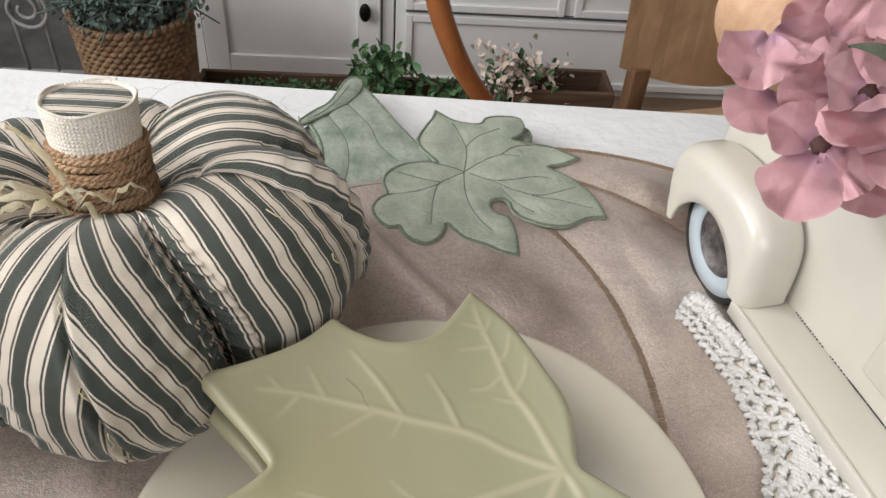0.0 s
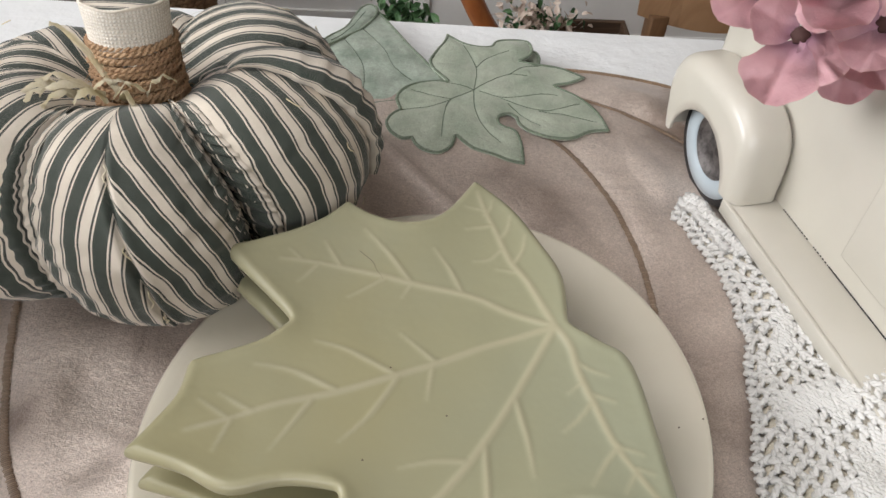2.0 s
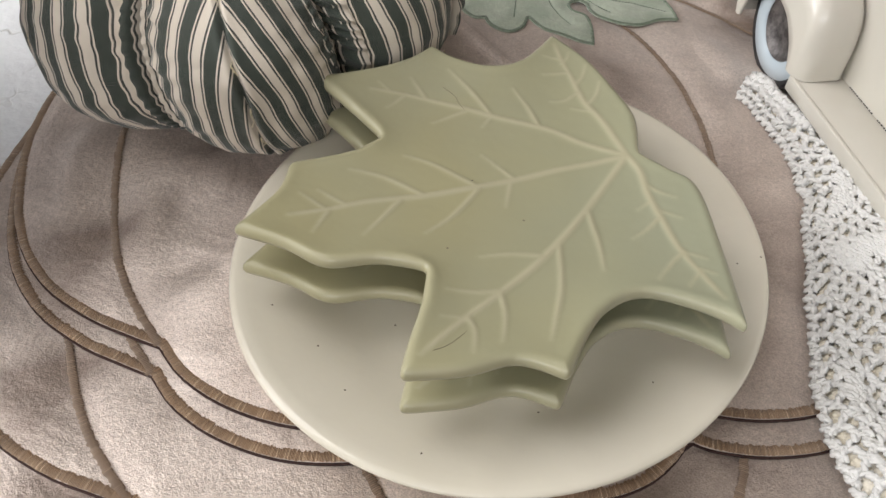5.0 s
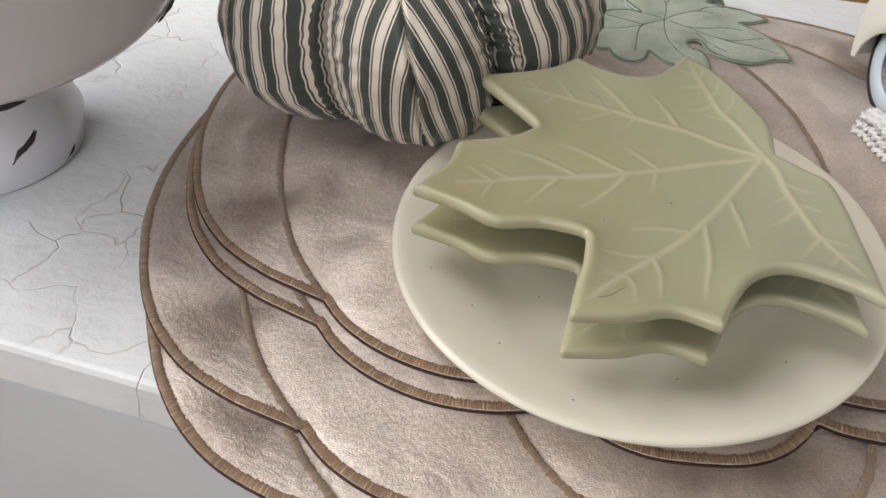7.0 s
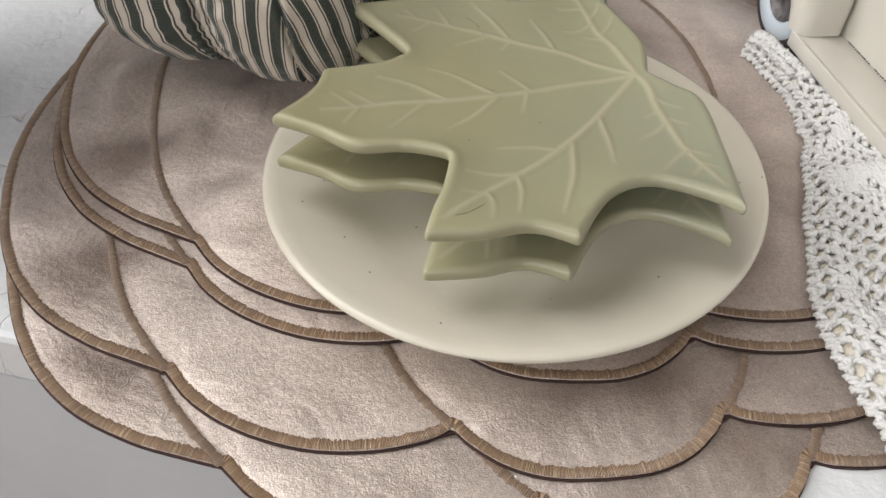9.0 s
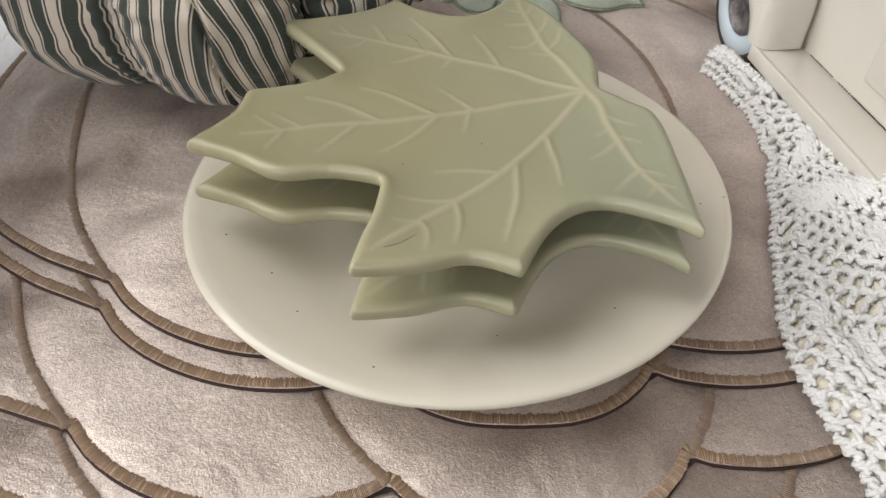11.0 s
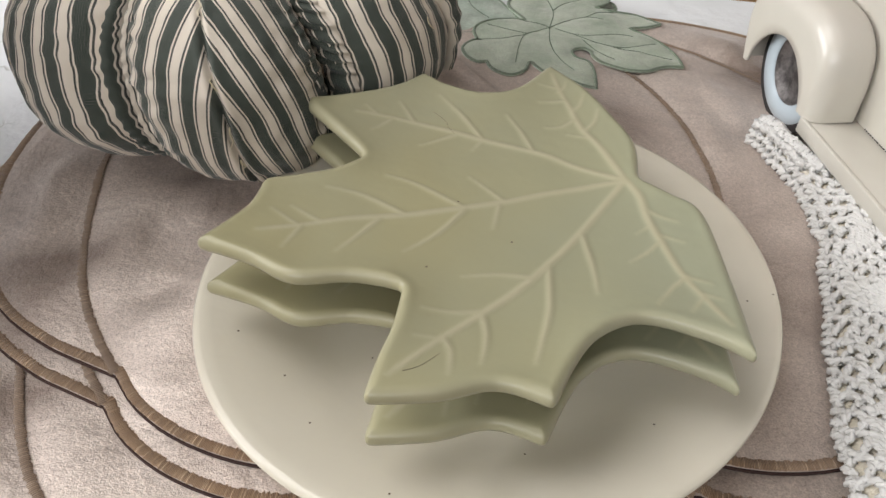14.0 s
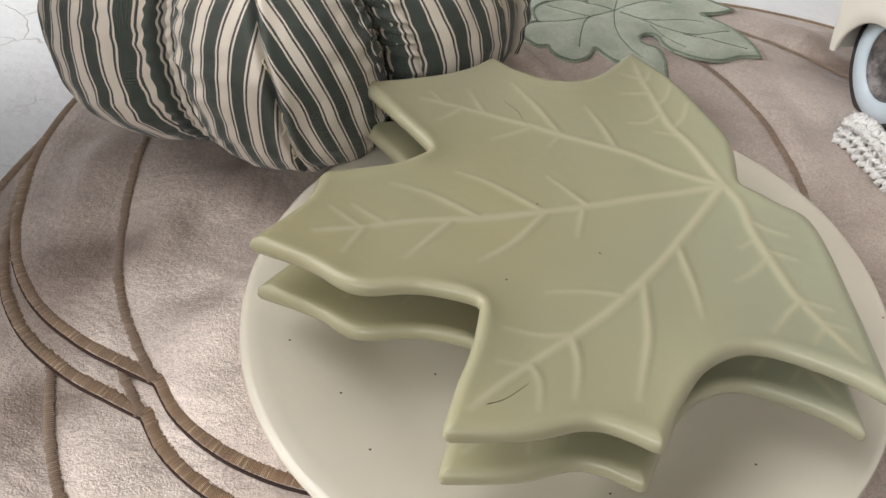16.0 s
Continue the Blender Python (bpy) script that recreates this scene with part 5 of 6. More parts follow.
def build_flowers():
    t = thing("flower_bunch", "bunch of dusty pink cloth hydrangea flowers in the truck", "flowers", pose(0.185, 0.275, 0.134))
    shapes, hm = [petal_mesh(k) for k in range(6)], heart_mesh()
    base = Vector((0.185, 0.275, 0.134))
    front = Vector((-0.48, -0.67, 0.56))
    # each floret: its heart, and where its petals reach to
    florets = [
        ((0.1452, 0.2401, 0.1554), ((0.129, 0.2174, 0.133), (0.1286, 0.2449, 0.1621), (0.1595, 0.2196, 0.1458), (0.1597, 0.2543, 0.1668))),
        ((0.1561, 0.2422, 0.179), ((0.1343, 0.2415, 0.1858), (0.1424, 0.2288, 0.1671), (0.1452, 0.2158, 0.1667), (0.1709, 0.233, 0.182))),
        ((0.155, 0.2557, 0.1685), ((0.1281, 0.2602, 0.1708), (0.1439, 0.2745, 0.1825), (0.1692, 0.2672, 0.1872))),
        ((0.171, 0.239, 0.154), ((0.1666, 0.226, 0.1301), (0.1798, 0.2166, 0.1439), (0.1576, 0.2454, 0.1342))),
        ((0.1355, 0.2745, 0.1629), ((0.1166, 0.2632, 0.1473), (0.1446, 0.2661, 0.1476))),
        ((0.1306, 0.2869, 0.1835), ((0.1119, 0.2739, 0.1672), (0.1263, 0.2633, 0.1652), (0.1449, 0.272, 0.1838))),
        ((0.1557, 0.2806, 0.1785), ((0.1344, 0.275, 0.1724), (0.144, 0.2964, 0.1911), (0.1658, 0.2864, 0.1977), (0.1707, 0.2645, 0.1754))),
        ((0.1715, 0.2256, 0.1695), ((0.1615, 0.2107, 0.156), (0.1563, 0.2305, 0.1725), (0.1862, 0.2228, 0.1758), (0.178, 0.2426, 0.1847))),
        ((0.1721, 0.2474, 0.1969), ((0.1573, 0.2413, 0.1894), (0.1629, 0.2637, 0.2083), (0.184, 0.248, 0.2067), (0.1812, 0.2332, 0.1873))),
        ((0.195, 0.265, 0.200), ((0.180, 0.280, 0.212), (0.205, 0.285, 0.205), (0.215, 0.255, 0.205), (0.190, 0.245, 0.210))),
    ]
    rng = random.Random(11)
    spots = [f[0] for f in florets]
    for i, (heart, tips) in enumerate(florets):
        c = Vector(heart)
        fl = new("floret")
        fl.parent = t
        fl.matrix_local = Matrix.Translation(c - base)
        for k, tip in enumerate(tips):
            x = (Vector(tip) - c).normalized()
            nz = front + Vector((rng.uniform(-0.25, 0.25), rng.uniform(-0.25, 0.25), rng.uniform(-0.2, 0.2)))
            nz = (nz - x * nz.dot(x)).normalized()
            y = nz.cross(x)
            m = Matrix((x, y, nz)).transposed().to_4x4()
            size = min(1.12, max(0.80, (Vector(tip) - c).length / 0.0315))
            p = new("petal", shapes[(i * 2 + k) % 6])
            p.parent = fl
            p.matrix_local = Matrix.Translation(nz * 0.0007 * (k % 3)) @ m @ Matrix.Diagonal((size, size, size, 1))
        if i in (2, 4, 5, 6):
            continue
        h = new("flower_centre", hm)
        h.parent = fl
        h.matrix_local = front.to_track_quat("Z", "Y").to_matrix().to_4x4()
    for a, b in (((0.1560, 0.2200, 0.1960), (0.1375, 0.2387, 0.1999)), ((0.190, 0.222, 0.190), (0.168, 0.206, 0.200)), ((0.186, 0.212, 0.172), (0.166, 0.200, 0.172))):
        bm = bmesh.new()
        a, b = Vector(a) - base, Vector(b) - base
        d = (b - a)
        side = d.cross(Vector((0, 0, 1))).normalized()
        rows = []
        for i in range(11):
            f = i / 10
            w = 0.0068 * math.sin(math.pi * min(0.985, 0.05 + f * 0.93)) ** 0.8
            p = a + d * f + Vector((0, 0, 0.004 * math.sin(math.pi * f)))
            rows.append([bm.verts.new(p - side * w + Vector((0, 0, 0.0012))), bm.verts.new(p), bm.verts.new(p + side * w + Vector((0, 0, 0.0012)))])
        for x, y in zip(rows, rows[1:]):
            bm.faces.new((x[0], x[1], y[1], y[0])), bm.faces.new((x[1], x[2], y[2], y[1]))
        bmesh.ops.solidify(bm, geom=bm.faces[:], thickness=0.0005)
        part("leaf", finish(bm), M_SAGELEAF, t, "grey-green cloth leaf")
    bm = bmesh.new()
    for k in range(5):
        tube(bm, [Vector((0.215 + 0.004 * k, 0.265 + 0.006 * k, 0.136)) - base, Vector((0.195, 0.27 + 0.004 * k, 0.160)) - base, Vector(spots[k]) - base - Vector((-0.006, -0.004, 0.006))], 0.0012, 6)
    part("stalks", finish(bm), M_SAGELEAF, t)
    return t


build_flowers()


def build_gourd():
    bm = bmesh.new()
    prof = []
    for i in range(25):
        th = math.pi * i / 24
        r = 0.046 * math.sin(th) ** 0.8
        prof.append((max(r, 0.0), 0.038 * math.cos(th) - 0.010 * math.exp(-(r / 0.012) ** 2) * (1 if th < 1.5 else -0.5)))
    prof[0] = (0.0, prof[0][1])
    prof[-1] = (0.0, prof[-1][1])
    lathe(bm, prof, 80, lambda a: 0.93 + 0.07 * abs(math.cos(4 * a)) ** 0.5)
    ob = part("small_pumpkin", finish(bm), M_PEACH)
    ob.matrix_world = pose(0.180, 0.352, 0.166, 20, -12, 0)
    return tagged(ob, "small pale peach ribbed pumpkin among the flowers", "pumpkin")


build_gourd()


# ---- crochet doily bunched beside the truck ----
EDGE = spline(((0.131, 0.275), (0.138, 0.257), (0.144, 0.235), (0.147, 0.205), (0.147, 0.185), (0.140, 0.152), (0.131, 0.115), (0.124, 0.083), (0.118, 0.053), (0.117, 0.031), (0.121, 0.013), (0.126, -0.004), (0.128, -0.024)), 8)


def yarn_mesh(name, strands, sides=6):
    """One mesh of round yarn: strands are (points, radii)."""
    verts, faces, base = [], [], 0
    ang = np.arange(sides) * math.tau / sides
    for pts, rad in strands:
        t = np.gradient(pts, axis=0)
        t /= np.linalg.norm(t, axis=1)[:, None] + 1e-12
        s = np.cross(t, (0.12, 0.31, 0.94))
        s /= np.linalg.norm(s, axis=1)[:, None] + 1e-12
        w = np.cross(s, t)
        ring = pts[:, None, :] + (s[:, None, :] * np.cos(ang)[None, :, None] + w[:, None, :] * np.sin(ang)[None, :, None]) * rad[:, None, None]
        n = len(pts)
        verts.append(ring.reshape(-1, 3))
        i = np.arange(n - 1)[:, None] * sides + base
        k, k2 = np.arange(sides)[None, :], (np.arange(sides)[None, :] + 1) % sides
        faces.append(np.stack([i + k, i + k2, i + sides + k2, i + sides + k], -1).reshape(-1, 4))
        base += n * sides
    me = bpy.data.meshes.new(name)
    me.from_pydata(np.vstack(verts).tolist(), [], np.vstack(faces).tolist())
    me.polygons.foreach_set("use_smooth", [True] * len(me.polygons))
    me.materials.append(M_COTTON)
    return me


def plied(path, thick, seed, plies=2, lay=0.0062):
    """Twisted yarn along a path: each ply winds round it and swells unevenly."""
    run = np.r_[0, np.cumsum(np.linalg.norm(np.diff(path, axis=0), axis=1))]
    t = np.gradient(path, axis=0)
    t /= np.linalg.norm(t, axis=1)[:, None] + 1e-12
    s = np.cross(t, (0.12, 0.31, 0.94))
    s /= np.linalg.norm(s, axis=1)[:, None] + 1e-12
    w = np.cross(s, t)
    out = []
    for ply in range(plies):
        a = run / lay * math.tau + ply * math.tau / plies + 1.7 * seed + np.array([1.6 * noise.noise(Vector((x * 140, 3.0 * ply, seed))) for x in run])
        r = thick * np.array([0.56 + 0.17 * noise.noise(Vector((x * 420, 7.0 + ply, seed))) for x in run])
        out.append((path + (s * np.cos(a)[:, None] + w * np.sin(a)[:, None]) * thick * 0.46, r))
    return out


def build_doily():
    t = thing("crochet_doily", "bunched white crocheted cotton doily beside the truck", "doily", pose(0, 0, 0))
    rng = random.Random(8)
    E = resample(EDGE, 0.004)
    n = len(E)
    L = 0.345
    def span(f):
        return np.interp(f, (0.0, 0.10, 0.22, 0.36, 0.55, 1.0), (0.016, 0.019, 0.038, 0.068, 0.115, 0.150))
    def place(f, g, up=0.0):
        """f along the edge, g across: 0 at the outer edge on the mat, 1 at the far side."""
        e = np.array([np.interp(f, np.linspace(0, 1, n), E[:, 0]), np.interp(f, np.linspace(0, 1, n), E[:, 1])])
        y = e[1]
        width = np.interp(f, (0.0, 0.10, 0.22, 0.36, 0.55, 1.0), (0.0085, 0.0105, 0.027, 0.052, 0.092, 0.125))
        tall = np.interp(f, (0.0, 0.10, 0.25, 0.5, 0.8, 1.0), (0.011, 0.013, 0.018, 0.026, 0.028, 0.022))
        g = max(g, 0.0)
        x = e[0] + 0.0022 * min(1.0, f * 6) + width * g
        z = 0.0140 + tall * math.sin(math.pi * min(0.80, 0.02 + 0.62 * g ** 0.75)) ** 0.62
        lift = 0.0065 * noise.noise(Vector((x * 38, y * 30, 2.0))) * min(1, g * 4)
        lift += min(1.0, max(0.0, (f - 0.62) / 0.15)) * (0.009 * math.exp(-((g - 0.34 - 0.5 * (f - 0.7)) / 0.10) ** 2) - 0.004 * math.exp(-((g - 0.16 - 0.5 * (f - 0.7)) / 0.06) ** 2))
        skew = 0.003 * noise.noise(Vector((x * 60, y * 60, 7.0)))
        return Vector((x + skew, y + 0.10 * width * g + skew, z + lift + up))
    # inner folds, seen through the holes
    bm = bmesh.new()
    rows = []
    for i in range(121):
        rows.append([bm.verts.new(place(i / 120, j / 32) - Vector((-0.0015, 0, 0.0024 - 0.0010 * noise.noise(Vector((i * 0.5, j * 0.9, 0)))))) for j in range(33)])
    for a, b in zip(rows, rows[1:]):
        for k in range(32):
            bm.faces.new((a[k], a[k + 1], b[k + 1], b[k]))
    part("inner_folds", finish(bm), M_COTTON_CORE, t, "cream inner layers of cotton")
    # openwork: rows of looped yarn, each loop caught in the row before, some loops filled with a solid cluster
    ROW, LOOP = 0.0056, 0.0112
    strands = []
    for j in range(int(L / ROW)):
        u0 = 0.004 + j * ROW
        wide = span(u0 / L)
        v = np.arange(-0.0010, wide, 0.0008)
        wob = np.array([noise.noise(Vector((u0 * 30, x * 45, 4.0))) for x in v])
        wob2 = np.array([noise.noise(Vector((u0 * 90, x * 90, 9.0))) for x in v])
        ph = math.tau * (v + 0.0042 * wob) / LOOP + math.pi * j
        tail = np.clip((u0 - 0.02) / 0.02, 0.35, 1)
        u = u0 + ROW * (0.56 + 0.22 * wob2) * np.sin(ph) * tail + 0.0020 * wob + 0.10 * v * (1 - v / 0.2) * min(1, u0 / 0.1)
        up = 0.0006 * np.cos(2 * ph) + 0.0008 * wob2 - 0.0010
        pts = np.array([place(min(1.0, max(0.0, a / L)), b / wide, c) for a, b, c in zip(u, v, up)])
        strands += plied(pts, 0.00215, j * 0.37)
        # clusters worked solid into a loop
        for k in range(1, int(wide / LOOP)):
            vc = (k + (0.25 if j % 2 else 0.75)) * LOOP
            lean = 0.0012 * math.sin(7 * k + 3 * j)
            patch = noise.noise(Vector((u0 * 26, vc * 30, 12.0)))
            if patch + (0.12 if vc < 0.020 else 0.38 if u0 > 0.27 else 0.0) > 0.36 and vc < wide - 0.004:
                for q in range(3):
                    vq = vc + (q - 1) * 0.0024 + lean + rng.uniform(-1, 1) * 0.0004
                    line = np.array([place(min(1.0, max(0.0, (u0 - 0.0055 + 0.011 * s) / L)), vq / wide, 0.0005 * math.sin(math.pi * s) - 0.0004) for s in np.linspace(0, 1, 11)])
                    strands += plied(line, 0.0017, j + q * 0.31, lay=0.0045)
    net = new("crochet_net", yarn_mesh("crochet_net", strands))
    net.parent = t
    tagged(net, "white openwork crochet net")
    # knobbly border along the outer edge, and the rope-like gathered tail
    strands = []
    for g, f0, f1, r in ((0.0, 0.0, 1.0, 0.0022), (0.08, 0.0, 1.0, 0.0018), (0.30, 0.0, 0.14, 0.0034), (0.62, 0.0, 0.16, 0.0036), (0.95, 0.0, 0.13, 0.0030)):
        mid = resample([place(f0 + (f1 - f0) * k / 150, g, 0.0006 * math.sin(k * 1.9)) for k in range(151)], 0.0008)
        run = np.arange(len(mid)) * 0.0008
        mid = mid + np.stack([0.0013 * np.sin(run / 0.0058 * math.tau), 0.0003 * np.cos(run / 0.0031 * math.tau), 0.0012 * np.sin(run / 0.0058 * math.tau + 1 + 9 * g)], 1)
        strands += plied(mid, r * 0.85, g * 9, 3, 0.0072)
    border = new("border", yarn_mesh("border", strands))
    border.parent = t
    tagged(border, "knobbly crochet border")
    return t


build_doily()


# ---- enamel stand ----
def build_stand():
    t = thing("enamel_stand", "white enamel pedestal basin with chipped black edges", "cake stand", pose(-0.407, 0.152, 0.0))
    bm = bmesh.new()
    lathe(bm, [(0.0, 0.0004), (0.0560, 0.0004), (0.0578, 0.0018), (0.0612, 0.0190), (0.0610, 0.0215), (0.0598, 0.0250), (0.0550, 0.050), (0.0515, 0.070), (0.0490, 0.0885)], 96)
    part("foot", finish(bm), M_ENAMEL, t)
    bm = bmesh.new()
    lathe(bm, [(0.0, 0.0875), (0.060, 0.0872), (0.112, 0.0880), (0.1240, 0.0905), (0.1300, 0.0960), (0.1335, 0.106), (0.1390, 0.142), (0.1415, 0.150), (0.1440, 0.1520), (0.1445, 0.1545), (0.1420, 0.1560), (0.1385, 0.1540),
               (0.1360, 0.146), (0.1305, 0.108), (0.126, 0.098), (0.115, 0.0925), (0.0, 0.0915)], 128)
    part("basin", finish(bm), M_ENAMEL, t)
    def chip(name, pts, w):
        bm = bmesh.new()
        tube(bm, pts, lambda f: w * (0.35 + 0.65 * math.sin(math.pi * f)) * (1 + 0.3 * math.sin(f * 23)), 7)
        part(name, finish(bm), M_CHIP, t, "black chipped enamel spot")
    def on_foot(a, z):
        r = np.interp(z, (0.002, 0.019, 0.0215, 0.025, 0.050, 0.070), (0.0578, 0.0612, 0.0610, 0.0598, 0.0550, 0.0515)) - 0.0003
        return (r * math.cos(radians(a)), r * math.sin(radians(a)), z)
    chip("enamel_chip", [on_foot(-38 + 3 * k, 0.020 + 0.0022 * k + 0.001 * math.sin(k)) for k in range(7)], 0.0016)
    chip("enamel_chip", [on_foot(-30 + 2.2 * k, 0.024 + 0.0016 * k) for k in range(6)], 0.0013)
    chip("enamel_chip", [on_foot(-6 + 2 * k, 0.003 + 0.0012 * k) for k in range(6)], 0.0011)
    chip("enamel_chip", [on_foot(-72 + 2 * k, 0.020 + 0.0004 * k) for k in range(6)], 0.0009)
    chip("enamel_chip", [(0.1262 * math.cos(radians(a)), 0.1262 * math.sin(radians(a)), 0.0912) for a in range(-48, -34, 2)], 0.0014)
    chip("enamel_chip", [(0.1300 * math.cos(radians(a)), 0.1300 * math.sin(radians(a)), 0.0950) for a in range(2, 28, 2)], 0.0010)
    return t


build_stand()


# ---- behind the table: cabinets ----
CY = 2.15


def panel_door(parent, name, x0, x1, z0, z1, y, rail=0.07):
    bm = bmesh.new()
    box(bm, (x0 + rail - 0.004, y - 0.008, z0 + rail - 0.004), (x1 - rail + 0.004, y - 0.001, z1 - rail + 0.004))
    d = part(name, finish(bm, False), M_CAB, parent)
    for nm, lo, hi in (("stile", (x0, y - 0.018, z0), (x0 + rail, y, z1)), ("stile", (x1 - rail, y - 0.018, z0), (x1, y, z1)),
                       ("rail", (x0 + rail + 0.0005, y - 0.018, z1 - rail), (x1 - rail - 0.0005, y, z1)), ("rail", (x0 + rail + 0.0005, y - 0.018, z0), (x1 - rail - 0.0005, y, z0 + rail))):
        bm = bmesh.new()
        box(bm, lo, hi, 0.002, 1)
        part(nm, finish(bm, False), M_CAB, d)
    return d


def knob_on(door, x, y, z, long=False):
    bm = bmesh.new()
    lathe(bm, [(0.0, 0.030), (0.012, 0.029), (0.017, 0.023), (0.015, 0.016), (0.007, 0.011), (0.007, 0.0), (0.0, 0.0)], 20)
    k = part("knob", finish(bm), M_KNOB, door, "dark bronze knob")
    k.matrix_world = pose(x, y, z, 90, 0, 0) @ Matrix.Diagonal((1.0, 1.7 if long else 1.0, 1.0, 1))


def build_cabinets():
    units = [(-0.67, -0.05, "door"), (-0.045, 1.15, "drawer"), (1.155, 1.95, "door")]
    for x0, x1, kindof in units:
        t = thing("base_cabinet", "white painted cabinet with " + ("a panelled door and dark knob" if kindof == "door" else "wide drawers and dark knobs"), "cabinet", pose(0, 0, 0), "white base cabinets")
        bm = bmesh.new()
        box(bm, (x0, CY, FLOOR), (x1, Y1 - 0.01, FLOOR + 0.90), 0.002, 1)
        part("carcass", finish(bm, False), M_CAB, t)
        if kindof == "door":
            d = panel_door(t, "door", x0 + 0.05, x1 - 0.04, FLOOR + 0.03, FLOOR + 0.86, CY - 0.001)
            knob_on(d, x1 - 0.085, CY - 0.019, -0.655, True)
            # dark strips paint the shade beside the door
            for xx in (x0 + 0.044, x1 - 0.038):
                bm = bmesh.new()
                box(bm, (xx, CY - 0.003, FLOOR + 0.03), (xx + 0.004, CY - 0.0005, FLOOR + 0.86))
                part("shadow_gap", finish(bm, False), M_SHADE_GAP, t)
        else:
            for z0, z1 in ((FLOOR + 0.03, FLOOR + 0.255), (FLOOR + 0.27, FLOOR + 0.56), (FLOOR + 0.575, FLOOR + 0.86)):
                halves = ((x0 + 0.03, x1 - 0.03),) if z0 < FLOOR + 0.2 else ((x0 + 0.03, x0 + 0.505), (x0 + 0.535, x1 - 0.03))
                for a, b in halves:
                    d = panel_door(t, "drawer", a, b, z0, z1, CY - 0.001, 0.022)
                    knob_on(d, (a + b) / 2 - (0.22 if len(halves) == 1 else 0), CY - 0.019, (z0 + z1) / 2)
                # the same painted shade above each drawer
                bm = bmesh.new()
                box(bm, (x0 + 0.03, CY - 0.003, z1 + 0.002), (x1 - 0.03, CY - 0.001, z1 + 0.013))
                part("shadow_gap", finish(bm, False), M_SHADE_GAP, t)
    bm = bmesh.new()
    box(bm, (-0.69, CY - 0.03, FLOOR + 0.9005), (1.97, Y1 - 0.01, FLOOR + 0.935), 0.004, 2)
    tagged(part("worktop", finish(bm), M_CAB), "long white worktop over the base cabinets", "worktop")
    # flat dark hearth panel at the far side, behind the iron screen
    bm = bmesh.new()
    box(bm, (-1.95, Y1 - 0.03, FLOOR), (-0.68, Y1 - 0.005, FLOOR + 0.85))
    tagged(part("hearth_back", finish(bm, False), M_HEARTH_BACK), "dark hearth back behind the iron screen", "hearth", kind="structure")


build_cabinets()


def scroll(bm, c, r, turn, y, flip=1):
    pts = []
    for i in range(46):
        a = i / 45 * turn * math.tau
        q = r * (1 - 0.80 * i / 45)
        pts.append((c[0] + flip * q * math.cos(a), y, c[1] + q * math.sin(a)))
    tube(bm, pts, 0.006, 6)


bm = bmesh.new()
box(bm, (-2.30, 1.45, FLOOR + 0.0005), (-0.86, 2.715, FLOOR + 0.022), 0.004, 2)
tagged(part("hearth_slab", finish(bm, False), M_SLATE), "dark grey stone slab in front of the hearth", "hearth", kind="structure")


def build_screen():
    t = thing("iron_screen", "grey wrought-iron scroll screen in front of the hearth", "fire screen", pose(0, 0, 0))
    y = 2.05
    for k in range(9):
        x = -1.55 + 0.085 * k
        bm = bmesh.new()
        tube(bm, [(x, y, FLOOR + 0.022), (x, y, FLOOR + 0.62)], 0.006, 6)
        part("bar", finish(bm), M_IRON, t)
    for z in (FLOOR + 0.06, FLOOR + 0.62):
        bm = bmesh.new()
        tube(bm, [(-1.60, y, z), (-0.84, y, z)], 0.009, 6)
        part("rail", finish(bm), M_IRON, t)
    for k in range(4):
        bm = bmesh.new()
        scroll(bm, (-1.42 + 0.17 * k, FLOOR + 0.26), 0.075, 2.1, y - 0.012, 1 if k % 2 else -1)
        part("scroll", finish(bm), M_IRON, t)
    return t


build_screen()


def leaf_cloud(bm, centre, spread, count, size, rng, ragged=0.35):
    """Small leaves at odd angles round a centre, in sprigs that reach unevenly far."""
    for _ in range(count):
        d = Vector((rng.gauss(0, 1), rng.gauss(0, 1), rng.gauss(0, 1)))
        d.normalize()
        d *= rng.random() ** 0.5 * (0.92 + ragged * noise.noise(d * 2.6 + Vector(centre)))
        p = Vector(centre) + Vector((d.x * spread[0], d.y * spread[1], d.z * spread[2]))
        s = size * rng.uniform(0.6, 1.3)
        m = Matrix.Translation(p) @ pose(0, 0, 0, rng.uniform(-70, 70), rng.uniform(-70, 70), rng.uniform(0, 360))
        v = [bm.verts.new(m @ Vector(q)) for q in ((-s, 0, 0), (-0.35 * s, 0.55 * s, 0.12 * s), (0.3 * s, 0.45 * s, 0.1 * s), (s, 0, -0.15 * s), (0.3 * s, -0.45 * s, 0.1 * s), (-0.35 * s, -0.55 * s, 0.12 * s), (0, 0, -0.04 * s))]
        for k in range(6):
            bm.faces.new((v[k], v[(k + 1) % 6], v[6]))


